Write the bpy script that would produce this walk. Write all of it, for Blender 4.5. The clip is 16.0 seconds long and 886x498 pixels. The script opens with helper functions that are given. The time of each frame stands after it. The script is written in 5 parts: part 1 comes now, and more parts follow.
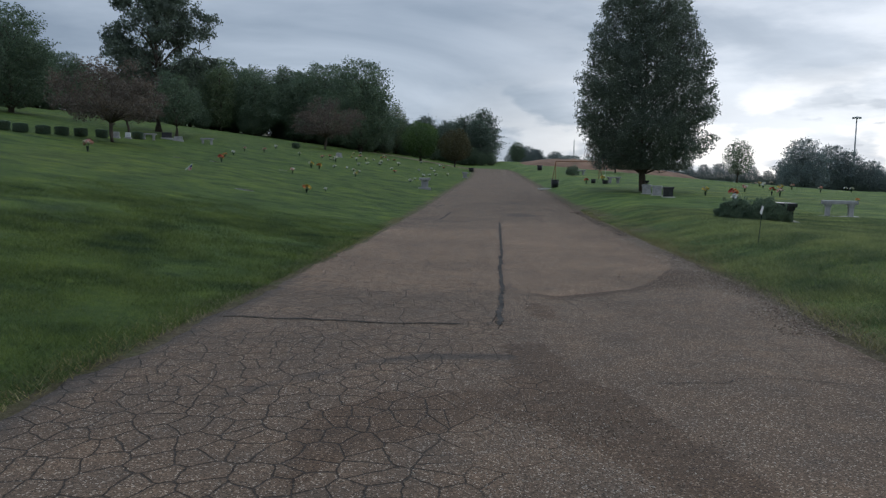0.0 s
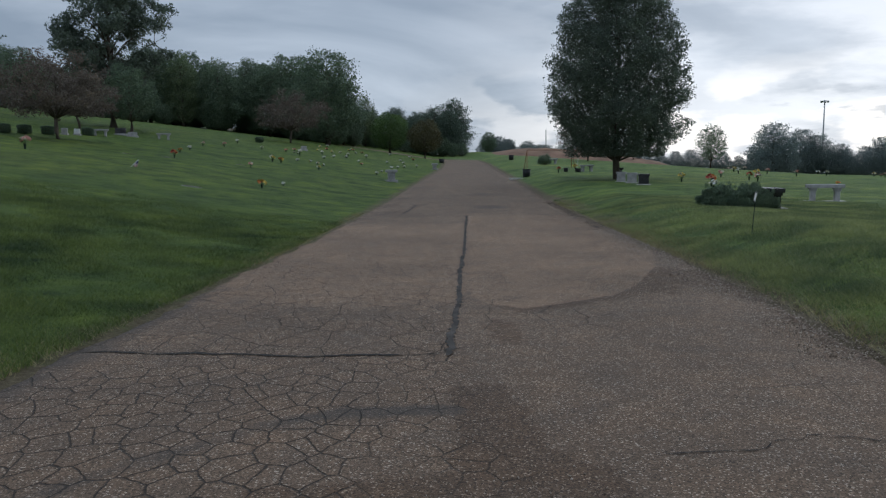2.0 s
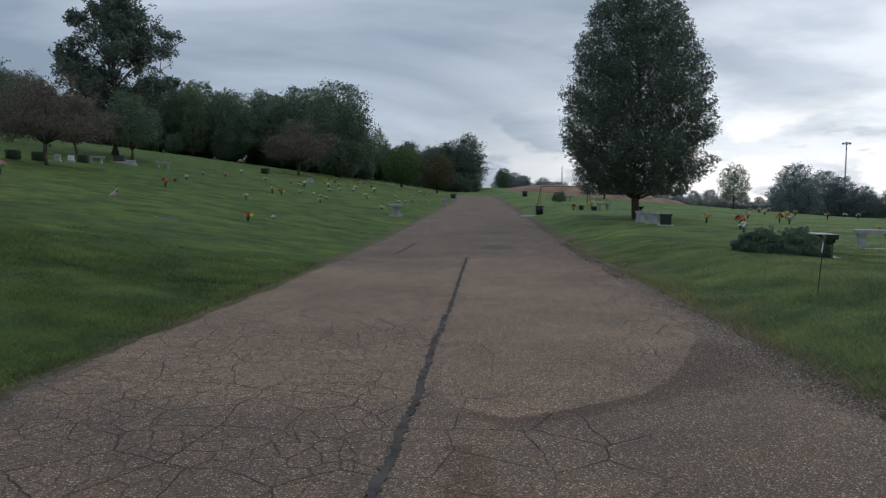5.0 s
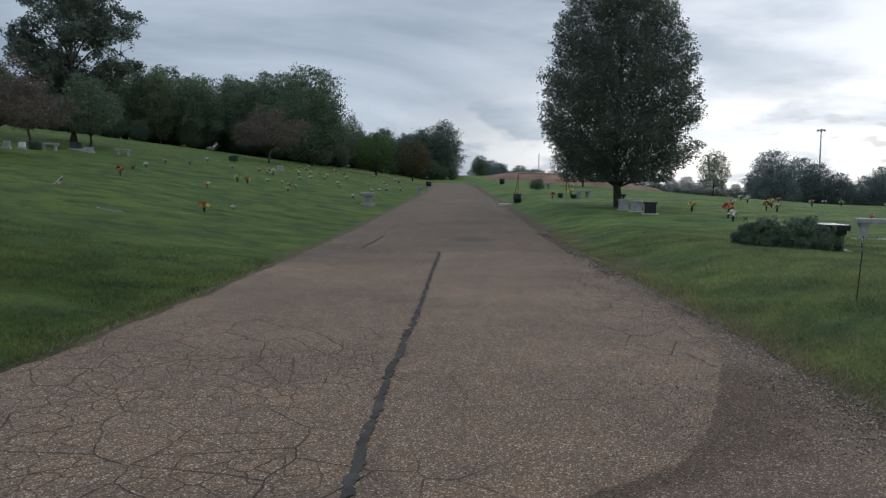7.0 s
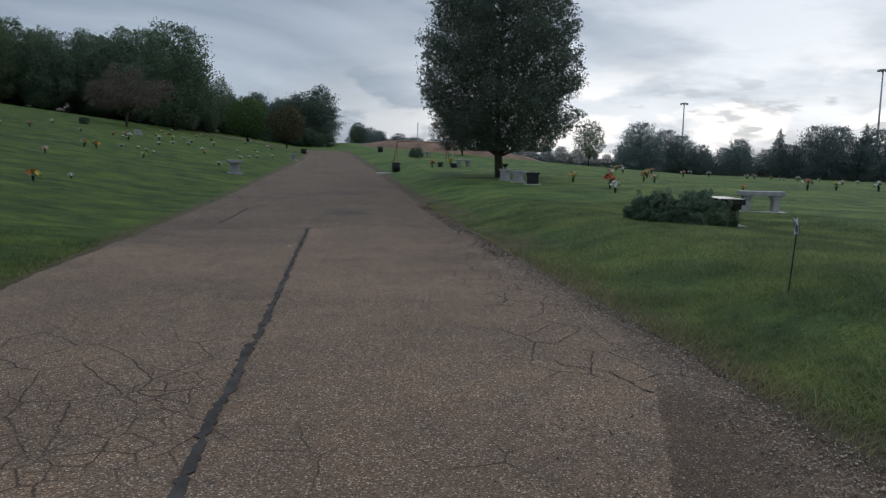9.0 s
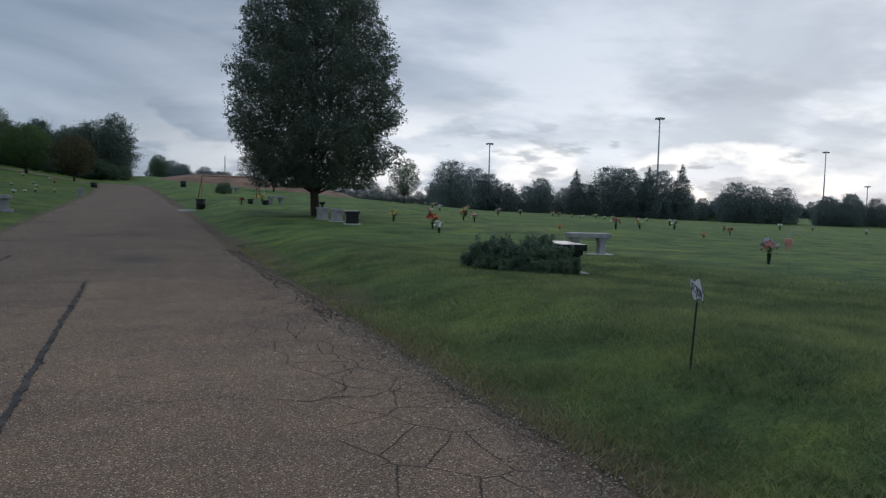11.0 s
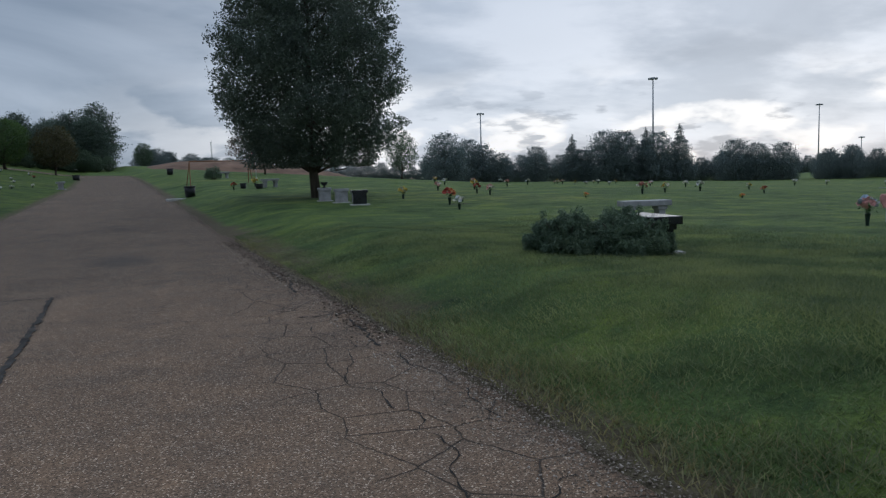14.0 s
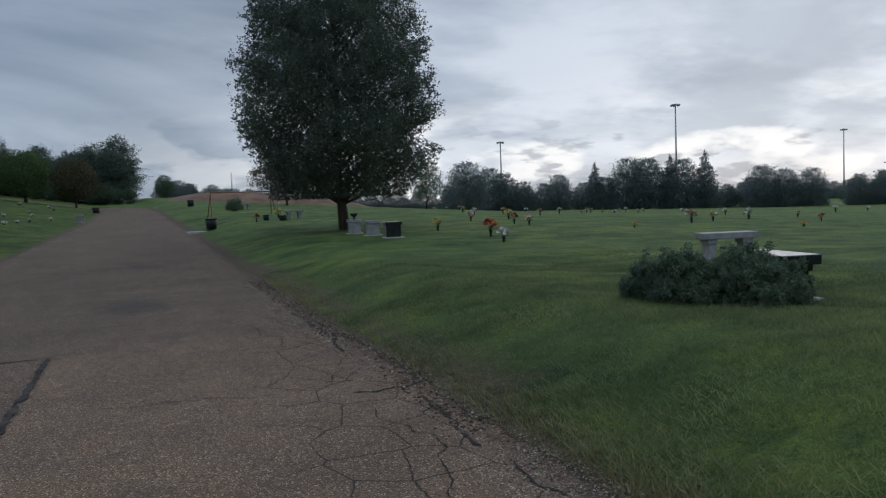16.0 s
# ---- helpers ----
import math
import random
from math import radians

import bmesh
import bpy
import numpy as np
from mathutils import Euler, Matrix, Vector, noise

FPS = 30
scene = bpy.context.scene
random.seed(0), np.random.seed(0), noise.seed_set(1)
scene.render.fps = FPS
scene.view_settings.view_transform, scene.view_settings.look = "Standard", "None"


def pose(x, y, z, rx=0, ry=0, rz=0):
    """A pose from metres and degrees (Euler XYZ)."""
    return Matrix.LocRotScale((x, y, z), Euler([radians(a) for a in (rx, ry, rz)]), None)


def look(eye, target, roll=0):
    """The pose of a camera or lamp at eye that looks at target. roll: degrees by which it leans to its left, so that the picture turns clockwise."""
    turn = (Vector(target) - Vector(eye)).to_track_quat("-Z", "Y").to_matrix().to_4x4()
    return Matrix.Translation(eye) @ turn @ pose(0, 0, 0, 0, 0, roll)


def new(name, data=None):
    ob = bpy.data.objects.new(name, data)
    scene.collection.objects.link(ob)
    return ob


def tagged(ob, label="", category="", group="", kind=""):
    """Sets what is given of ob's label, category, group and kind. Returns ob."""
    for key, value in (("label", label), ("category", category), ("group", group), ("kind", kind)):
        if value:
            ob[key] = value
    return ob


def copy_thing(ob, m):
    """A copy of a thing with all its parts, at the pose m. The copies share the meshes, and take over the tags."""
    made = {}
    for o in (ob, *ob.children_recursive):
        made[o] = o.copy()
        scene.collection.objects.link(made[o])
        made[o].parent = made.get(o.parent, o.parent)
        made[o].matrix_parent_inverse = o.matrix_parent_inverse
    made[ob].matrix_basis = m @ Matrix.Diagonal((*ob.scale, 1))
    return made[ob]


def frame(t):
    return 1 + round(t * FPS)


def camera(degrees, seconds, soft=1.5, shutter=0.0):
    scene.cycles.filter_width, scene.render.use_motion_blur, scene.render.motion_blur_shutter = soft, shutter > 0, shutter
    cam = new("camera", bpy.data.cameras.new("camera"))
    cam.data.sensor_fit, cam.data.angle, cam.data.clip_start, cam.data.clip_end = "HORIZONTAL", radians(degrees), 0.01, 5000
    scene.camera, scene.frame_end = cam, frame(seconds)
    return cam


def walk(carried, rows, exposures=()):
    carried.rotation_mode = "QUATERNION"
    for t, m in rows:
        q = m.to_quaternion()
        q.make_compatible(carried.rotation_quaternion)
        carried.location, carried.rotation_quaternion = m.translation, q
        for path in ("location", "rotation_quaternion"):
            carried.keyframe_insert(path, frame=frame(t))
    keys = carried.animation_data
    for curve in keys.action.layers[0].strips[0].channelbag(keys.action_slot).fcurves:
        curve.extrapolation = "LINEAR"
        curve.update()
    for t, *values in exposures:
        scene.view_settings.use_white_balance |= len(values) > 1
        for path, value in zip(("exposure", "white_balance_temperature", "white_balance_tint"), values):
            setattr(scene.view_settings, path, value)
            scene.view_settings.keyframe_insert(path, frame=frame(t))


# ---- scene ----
cam = camera(61.5, 16.0, 1.25)
PATH = [
    (0, (-0.051, 0.045, 1.478), (-0.065, 2.035, 1.279), 0.8),
    (0.5, (0.02, 0.482, 1.461), (0.06, 2.471, 1.253), 0.5),
    (1, (0.142, 0.901, 1.447), (0.169, 2.89, 1.237), 0.7),
    (1.5, (0.196, 1.329, 1.446), (0.238, 3.316, 1.225), 0.5),
    (2, (0.279, 1.747, 1.434), (0.332, 3.734, 1.214), -0.4),
    (2.5, (0.36, 2.156, 1.448), (0.35, 4.145, 1.234), -0.2),
    (3, (0.421, 2.507, 1.469), (0.439, 4.5, 1.295), -0.0),
    (3.2, (0.458, 2.669, 1.458), (0.487, 4.664, 1.322), -0.1),
    (5.3, (0.818, 4.57, 1.43), (0.833, 6.566, 1.304), 0.8),
    (5.5, (0.82, 4.74, 1.434), (0.899, 6.735, 1.309), 1.0),
    (6, (0.884, 5.152, 1.415), (0.968, 7.147, 1.293), 1.0),
    (6.5, (0.958, 5.608, 1.409), (1.017, 7.602, 1.268), 1.3),
    (7, (0.968, 6.036, 1.44), (1.043, 8.029, 1.282), 0.5),
    (7.5, (1.02, 6.535, 1.419), (1.077, 8.523, 1.205), 0.3),
    (8, (1.05, 6.934, 1.431), (1.099, 8.918, 1.18), 0.7),
    (8.5, (1.086, 7.359, 1.44), (1.396, 9.316, 1.172), 0.9),
    (9, (1.228, 7.751, 1.452), (1.623, 9.697, 1.214), 1.0),
    (9.5, (1.292, 8.183, 1.448), (1.89, 10.078, 1.218), 1.2),
    (10, (1.418, 8.621, 1.433), (2.139, 10.469, 1.178), 1.2),
    (10.2, (1.487, 8.795, 1.457), (2.281, 10.618, 1.246), 1.7),
    (12.3, (1.542, 10.557, 1.568), (2.46, 12.331, 1.457), 0.8),
    (12.5, (1.563, 10.728, 1.544), (2.504, 12.488, 1.424), 0.3),
    (13, (1.694, 11.181, 1.543), (2.587, 12.964, 1.397), -0.7),
    (13.5, (1.728, 11.681, 1.535), (2.617, 13.465, 1.369), -1.0),
    (14, (1.863, 12.178, 1.503), (2.745, 13.961, 1.301), -1.7),
    (14.5, (1.935, 12.655, 1.526), (2.723, 14.482, 1.326), -1.6),
    (15, (1.938, 13.114, 1.538), (2.762, 14.928, 1.363), -2.4),
    (15.5, (2.066, 13.604, 1.531), (2.875, 15.425, 1.363), -2.5),
    (16, (2.079, 14.104, 1.546), (2.923, 15.913, 1.423), -2.2),
]
walk(cam, [(t, look(eye, target, roll)) for t, eye, target, roll in PATH],
     exposures=[(0.0, 0.2, 6150, 10), (6.5, 0.18, 6250, 10), (7.0, 0.3, 6300, 10), (8.0, 0.48, 6300, 10), (8.5, 0.28, 6250, 10), (9.0, 0.05, 6200, 10), (10.0, -0.05, 6050, 10), (12.5, -0.25, 5900, 10), (14.5, -0.15, 5900, 10), (16.0, -0.2, 5950, 10)])


# ---- light: an overcast sky, a weak and very soft sun ----
def node(tree, kind, at=(), **values):
    n = tree.nodes.new(kind)
    for key, value in values.items():
        setattr(n, key, value)
    for key, value in at:
        n.inputs[key].default_value = value
    return n


def sky():
    world = bpy.data.worlds.new("overcast_sky")
    scene.world = world
    world.use_nodes = True
    t = world.node_tree
    t.nodes.clear()
    out = node(t, "ShaderNodeOutputWorld")
    back = node(t, "ShaderNodeBackground", [("Strength", 1.0)])
    clear = node(t, "ShaderNodeTexSky", sky_type="NISHITA", sun_disc=False, sun_elevation=radians(24), sun_rotation=radians(53))
    dim = node(t, "ShaderNodeVectorMath", [(1, (0.1, 0.1, 0.1))], operation="MULTIPLY")
    t.links.new(clear.outputs[0], dim.inputs[0])
    coord = node(t, "ShaderNodeTexCoord")
    sep = node(t, "ShaderNodeSeparateXYZ")
    t.links.new(coord.outputs["Generated"], sep.inputs[0])
    # flat cloud layer: the direction divided by its height
    low = node(t, "ShaderNodeMath", [(1, 0.0)], operation="MAXIMUM")
    t.links.new(sep.outputs["Z"], low.inputs[0])
    lift = node(t, "ShaderNodeMath", [(1, 0.5)], operation="ADD")
    t.links.new(low.outputs[0], lift.inputs[0])
    flat = node(t, "ShaderNodeVectorMath", operation="DIVIDE")
    comb = node(t, "ShaderNodeCombineXYZ")
    for k in range(3):
        t.links.new(lift.outputs[0], comb.inputs[k])
    t.links.new(coord.outputs["Generated"], flat.inputs[0])
    t.links.new(comb.outputs[0], flat.inputs[1])
    stretch = node(t, "ShaderNodeMapping", [("Location", SKY_SHIFT), ("Rotation", (0, 0, radians(40))), ("Scale", (1.0, 1.45, 4.2))])
    t.links.new(flat.outputs[0], stretch.inputs[0])
    big = node(t, "ShaderNodeTexNoise", [("Scale", 1.25), ("Detail", 7), ("Roughness", 0.52), ("Distortion", 0.5)])
    t.links.new(stretch.outputs[0], big.inputs["Vector"])
    ramp = node(t, "ShaderNodeValToRGB")
    e = ramp.color_ramp.elements
    e[0].position, e[0].color = 0.34, (0.235, 0.285, 0.350, 1)
    e[1].position, e[1].color = 0.68, (0.52, 0.575, 0.645, 1)
    t.links.new(big.outputs["Fac"], ramp.inputs[0])
    # brighter towards the horizon where the low sun stands behind the clouds
    sunward = node(t, "ShaderNodeVectorMath", [(1, (0.80, 0.59, 0.12))], operation="DOT_PRODUCT")
    t.links.new(coord.outputs["Generated"], sunward.inputs[0])
    glow = node(t, "ShaderNodeMapRange", [("From Min", 0.52), ("From Max", 1.0), ("To Min", 0.0), ("To Max", 1.0)], interpolation_type="SMOOTHSTEP")
    t.links.new(sunward.outputs["Value"], glow.inputs[0])
    fall = node(t, "ShaderNodeMapRange", [("From Min", 0.02), ("From Max", 0.55), ("To Min", 1.0), ("To Max", 0.0)], interpolation_type="SMOOTHSTEP")
    t.links.new(sep.outputs["Z"], fall.inputs[0])
    both = node(t, "ShaderNodeMath", operation="MULTIPLY")
    t.links.new(glow.outputs[0], both.inputs[0])
    t.links.new(fall.outputs[0], both.inputs[1])
    fine = node(t, "ShaderNodeTexNoise", [("Scale", 2.1), ("Detail", 8), ("Roughness", 0.55)])
    t.links.new(stretch.outputs[0], fine.inputs["Vector"])
    gaps = node(t, "ShaderNodeMapRange", [("From Min", 0.38), ("From Max", 0.62), ("To Min", 0.25), ("To Max", 1.0)], interpolation_type="SMOOTHSTEP")
    t.links.new(fine.outputs["Fac"], gaps.inputs[0])
    amount = node(t, "ShaderNodeMath", operation="MULTIPLY")
    t.links.new(both.outputs[0], amount.inputs[0])
    t.links.new(gaps.outputs[0], amount.inputs[1])
    mix = node(t, "ShaderNodeMix", data_type="RGBA")
    mix.inputs[7].default_value = (0.91, 0.925, 0.95, 1)
    t.links.new(amount.outputs[0], mix.inputs[0])
    t.links.new(ramp.outputs[0], mix.inputs[6])
    band = node(t, "ShaderNodeMapRange", [("From Min", 0.05), ("From Max", 0.15), ("To Min", 1.0), ("To Max", 0.0)], interpolation_type="SMOOTHSTEP")
    t.links.new(sep.outputs["Z"], band.inputs[0])
    ahead = node(t, "ShaderNodeMapRange", [("From Min", 0.5), ("From Max", 0.98), ("To Min", 0.0), ("To Max", 1.0)], interpolation_type="SMOOTHSTEP")
    t.links.new(sunward.outputs["Value"], ahead.inputs[0])
    puffs = node(t, "ShaderNodeTexNoise", [("Scale", 7.0), ("Detail", 6), ("Roughness", 0.5)])
    squash = node(t, "ShaderNodeMapping", [("Location", (3.1, 0.7, 0)), ("Scale", (1, 1, 2.6))])
    t.links.new(coord.outputs["Generated"], squash.inputs[0])
    t.links.new(squash.outputs[0], puffs.inputs["Vector"])
    torn = node(t, "ShaderNodeMapRange", [("From Min", 0.47), ("From Max", 0.57), ("To Min", 0.0), ("To Max", 1.0)], interpolation_type="SMOOTHSTEP")
    t.links.new(puffs.outputs["Fac"], torn.inputs[0])
    low_light = node(t, "ShaderNodeMath", operation="MULTIPLY")
    t.links.new(band.outputs[0], low_light.inputs[0])
    t.links.new(torn.outputs[0], low_light.inputs[1])
    low_ahead = node(t, "ShaderNodeMath", operation="MULTIPLY")
    t.links.new(low_light.outputs[0], low_ahead.inputs[0])
    t.links.new(ahead.outputs[0], low_ahead.inputs[1])
    breaks = node(t, "ShaderNodeMix", data_type="RGBA")
    breaks.inputs[7].default_value = (1.14, 1.09, 1.03, 1)
    t.links.new(low_ahead.outputs[0], breaks.inputs[0])
    t.links.new(mix.outputs[2], breaks.inputs[6])
    # small dark scraps of cloud under the breaks
    scraps = node(t, "ShaderNodeTexNoise", [("Scale", 14.0), ("Detail", 5), ("Roughness", 0.5)])
    flatter = node(t, "ShaderNodeMapping", [("Location", (1.3, 4.2, 0)), ("Scale", (1, 1, 3.6))])
    t.links.new(coord.outputs["Generated"], flatter.inputs[0])
    t.links.new(flatter.outputs[0], scraps.inputs["Vector"])
    dark = node(t, "ShaderNodeMapRange", [("From Min", 0.56), ("From Max", 0.66), ("To Min", 0.0), ("To Max", 0.75)], interpolation_type="SMOOTHSTEP")
    t.links.new(scraps.outputs["Fac"], dark.inputs[0])
    low_dark = node(t, "ShaderNodeMath", operation="MULTIPLY")
    t.links.new(band.outputs[0], low_dark.inputs[0])
    t.links.new(dark.outputs[0], low_dark.inputs[1])
    near_sun = node(t, "ShaderNodeMapRange", [("From Min", 0.82), ("From Max", 0.95), ("To Min", 0.0), ("To Max", 1.0)], interpolation_type="SMOOTHSTEP")
    t.links.new(sunward.outputs["Value"], near_sun.inputs[0])
    sun_dark = node(t, "ShaderNodeMath", operation="MULTIPLY")
    t.links.new(low_dark.outputs[0], sun_dark.inputs[0])
    t.links.new(near_sun.outputs[0], sun_dark.inputs[1])
    ragged = node(t, "ShaderNodeMix", data_type="RGBA")
    ragged.inputs[7].default_value = (0.36, 0.40, 0.46, 1)
    t.links.new(sun_dark.outputs[0], ragged.inputs[0])
    t.links.new(breaks.outputs[2], ragged.inputs[6])
    cover = node(t, "ShaderNodeMix", [(0, 0.93)], data_type="RGBA")
    t.links.new(dim.outputs[0], cover.inputs[6])
    t.links.new(ragged.outputs[2], cover.inputs[7])
    # an overcast sky is brightest overhead
    high = node(t, "ShaderNodeMapRange", [("From Min", 0.28), ("From Max", 0.85), ("To Min", 1.0), ("To Max", 2.0)], interpolation_type="SMOOTHSTEP")
    t.links.new(sep.outputs["Z"], high.inputs[0])
    crown_light = node(t, "ShaderNodeVectorMath", operation="SCALE")
    t.links.new(cover.outputs[2], crown_light.inputs[0])
    t.links.new(high.outputs[0], crown_light.inputs[3])
    t.links.new(crown_light.outputs[0], back.inputs[0])
    t.links.new(back.outputs[0], out.inputs[0])


SKY_SHIFT = (0.4, 1.7, 0.0)
sky()
sun = new("sun", bpy.data.lights.new("sun", "SUN"))
sun.data.energy, sun.data.angle, sun.data.color = 0.25, radians(40), (1.0, 0.95, 0.88)
sun.matrix_world = look((0, 0, 60), (-40 * 0.80, -40 * 0.59, 60 - 26))


# ---- materials ----
def material(name, rough=0.8, metal=0.0, spec=0.35):
    m = bpy.data.materials.new(name)
    m.use_nodes = True
    b = m.node_tree.nodes["Principled BSDF"]
    b.inputs["Roughness"].default_value, b.inputs["Metallic"].default_value = rough, metal
    b.inputs["Specular IOR Level"].default_value = spec
    return m, m.node_tree, b


def noise_tex(t, scale, detail=4.0, rough=0.55, space="Object", stretch=(1, 1, 1)):
    c = node(t, "ShaderNodeTexCoord")
    mp = node(t, "ShaderNodeMapping", [("Scale", stretch)])
    n = node(t, "ShaderNodeTexNoise", [("Scale", scale), ("Detail", detail), ("Roughness", rough)])
    t.links.new(c.outputs[space], mp.inputs[0])
    t.links.new(mp.outputs[0], n.inputs["Vector"])
    return n.outputs["Fac"]


def ramp_of(t, value, *stops):
    r = node(t, "ShaderNodeValToRGB")
    while len(r.color_ramp.elements) < len(stops):
        r.color_ramp.elements.new(0.5)
    for el, (p, c) in zip(r.color_ramp.elements, stops):
        el.position, el.color = p, (*c, 1)
    t.links.new(value, r.inputs[0])
    return r.outputs[0]


def blend(t, fac, a, b, how="MIX"):
    m = node(t, "ShaderNodeMix", data_type="RGBA", blend_type=how)
    for k, v in ((0, fac), (6, a), (7, b)):
        if isinstance(v, (int, float)):
            m.inputs[k].default_value = v
        elif isinstance(v, tuple):
            m.inputs[k].default_value = (*v, 1)
        else:
            t.links.new(v, m.inputs[k])
    return m.outputs[2]


def steps(t, value, a, b, lo=0.0, hi=1.0):
    m = node(t, "ShaderNodeMapRange", [("From Min", a), ("From Max", b), ("To Min", lo), ("To Max", hi)], interpolation_type="SMOOTHSTEP")
    t.links.new(value, m.inputs[0])
    return m.outputs[0]


def math2(t, op, a, b):
    m = node(t, "ShaderNodeMath", operation=op)
    for k, v in ((0, a), (1, b)):
        if isinstance(v, (int, float)):
            m.inputs[k].default_value = v
        else:
            t.links.new(v, m.inputs[k])
    return m.outputs[0]


def bump(t, b, height, strength=0.4, distance=0.02):
    n = node(t, "ShaderNodeBump", [("Strength", strength), ("Distance", distance)])
    t.links.new(height, n.inputs["Height"])
    t.links.new(n.outputs[0], b.inputs["Normal"])


def plain(name, colour, rough=0.7, metal=0.0, scale=12.0, amount=0.35, relief=0.15, spec=0.35):
    """A surface of one colour with fine grain, larger stains and a little relief."""
    m, t, b = material(name, rough, metal, spec)
    dark = tuple(c * (1 - amount) for c in colour)
    light = tuple(min(1, c * (1 + 0.5 * amount)) for c in colour)
    big = ramp_of(t, noise_tex(t, scale * 0.25, 3), (0.3, dark), (0.7, light))
    fine = ramp_of(t, noise_tex(t, scale * 6, 5, 0.7), (0.3, (0.75, 0.75, 0.75)), (0.7, (1.1, 1.1, 1.1)))
    t.links.new(blend(t, 1.0, big, fine, "MULTIPLY"), b.inputs["Base Color"])
    bump(t, b, noise_tex(t, scale * 6, 5, 0.7), relief, 0.01)
    return m


def leaf_material(name, dark, light, through_light=0.46, patch=0.6, depth=0.25, gloss=0.5):
    m, t, b = material(name, 0.5, 0, gloss)
    isl = node(t, "ShaderNodeNewGeometry").outputs["Random Per Island"]
    one = ramp_of(t, isl, (0.0, dark), (1.0, light))
    big = ramp_of(t, noise_tex(t, patch, 5, 0.65), (0.3, (1 - depth * 1.2, 1 - depth, 1 - depth)), (0.7, (1 + depth, 1 + 0.8 * depth, 1.0)))
    col = blend(t, 1.0, one, big, "MULTIPLY")
    t.links.new(col, b.inputs["Base Color"])
    tr = node(t, "ShaderNodeBsdfTranslucent")
    t.links.new(col, tr.inputs[0])
    mx = node(t, "ShaderNodeMixShader", [(0, through_light)])
    t.links.new(b.outputs[0], mx.inputs[1])
    t.links.new(tr.outputs[0], mx.inputs[2])
    t.links.new(mx.outputs[0], t.nodes["Material Output"].inputs[0])
    return m


def bark_material(name, colour):
    m, t, b = material(name, 0.9)
    n = noise_tex(t, 9, 6, 0.65, "Object", (1, 1, 0.18))
    t.links.new(ramp_of(t, n, (0.35, tuple(c * 0.4 for c in colour)), (0.65, colour)), b.inputs["Base Color"])
    bump(t, b, n, 0.8, 0.03)
    return m


def grass_ground():
    m, t, b = material("lawn", 0.8, 0, 0.12)
    big = ramp_of(t, noise_tex(t, 0.09, 5, 0.6), (0.3, (0.064, 0.104, 0.024)), (0.52, (0.078, 0.122, 0.026)), (0.72, (0.108, 0.140, 0.031)))
    # dark end stands in for shade of small mounds, light end is yellower grass
    mid = ramp_of(t, noise_tex(t, 0.7, 7, 0.74, "Object", (0.9, 1.1, 1)), (0.34, (0.42, 0.50, 0.54)), (0.5, (0.90, 0.93, 0.96)), (0.68, (1.75, 1.5, 1.0)))
    fine = ramp_of(t, noise_tex(t, 38, 4, 0.75), (0.3, (0.5, 0.52, 0.5)), (0.7, (1.35, 1.3, 1.25)))
    col = blend(t, 1.0, blend(t, 1.0, big, mid, "MULTIPLY"), fine, "MULTIPLY")
    # streaks of shade in the hollows, darkened into the grass colour
    hollow_shade = steps(t, noise_tex(t, 1.1, 6, 0.68, "Object", (0.8, 1.25, 1)), 0.53, 0.66)
    col = blend(t, math2(t, "MULTIPLY", hollow_shade, 0.8), col, blend(t, 1.0, col, (0.38, 0.50, 0.55), "MULTIPLY"))
    # veiling glare over the level field, put into its grass colour: paler and bluer
    field = node(t, "ShaderNodeAttribute", attribute_name="field").outputs["Fac"]
    col = blend(t, field, col, blend(t, 1.0, col, (1.46, 1.40, 1.9), "MULTIPLY"))
    # worn strip beside the road: dry grass and bare soil
    verge = node(t, "ShaderNodeAttribute", attribute_name="verge").outputs["Fac"]
    worn = steps(t, math2(t, "ADD", verge, math2(t, "MULTIPLY", noise_tex(t, 2.6, 5, 0.7), 0.9)), 0.78, 1.25)
    soil = ramp_of(t, noise_tex(t, 14, 5, 0.7), (0.3, (0.060, 0.048, 0.030)), (0.7, (0.17, 0.14, 0.085)))
    t.links.new(blend(t, worn, col, soil), b.inputs["Base Color"])
    bump(t, b, math2(t, "ADD", noise_tex(t, 24, 5, 0.75), math2(t, "MULTIPLY", noise_tex(t, 2.2, 5, 0.7), 2.5)), 0.9, 0.06)
    return m


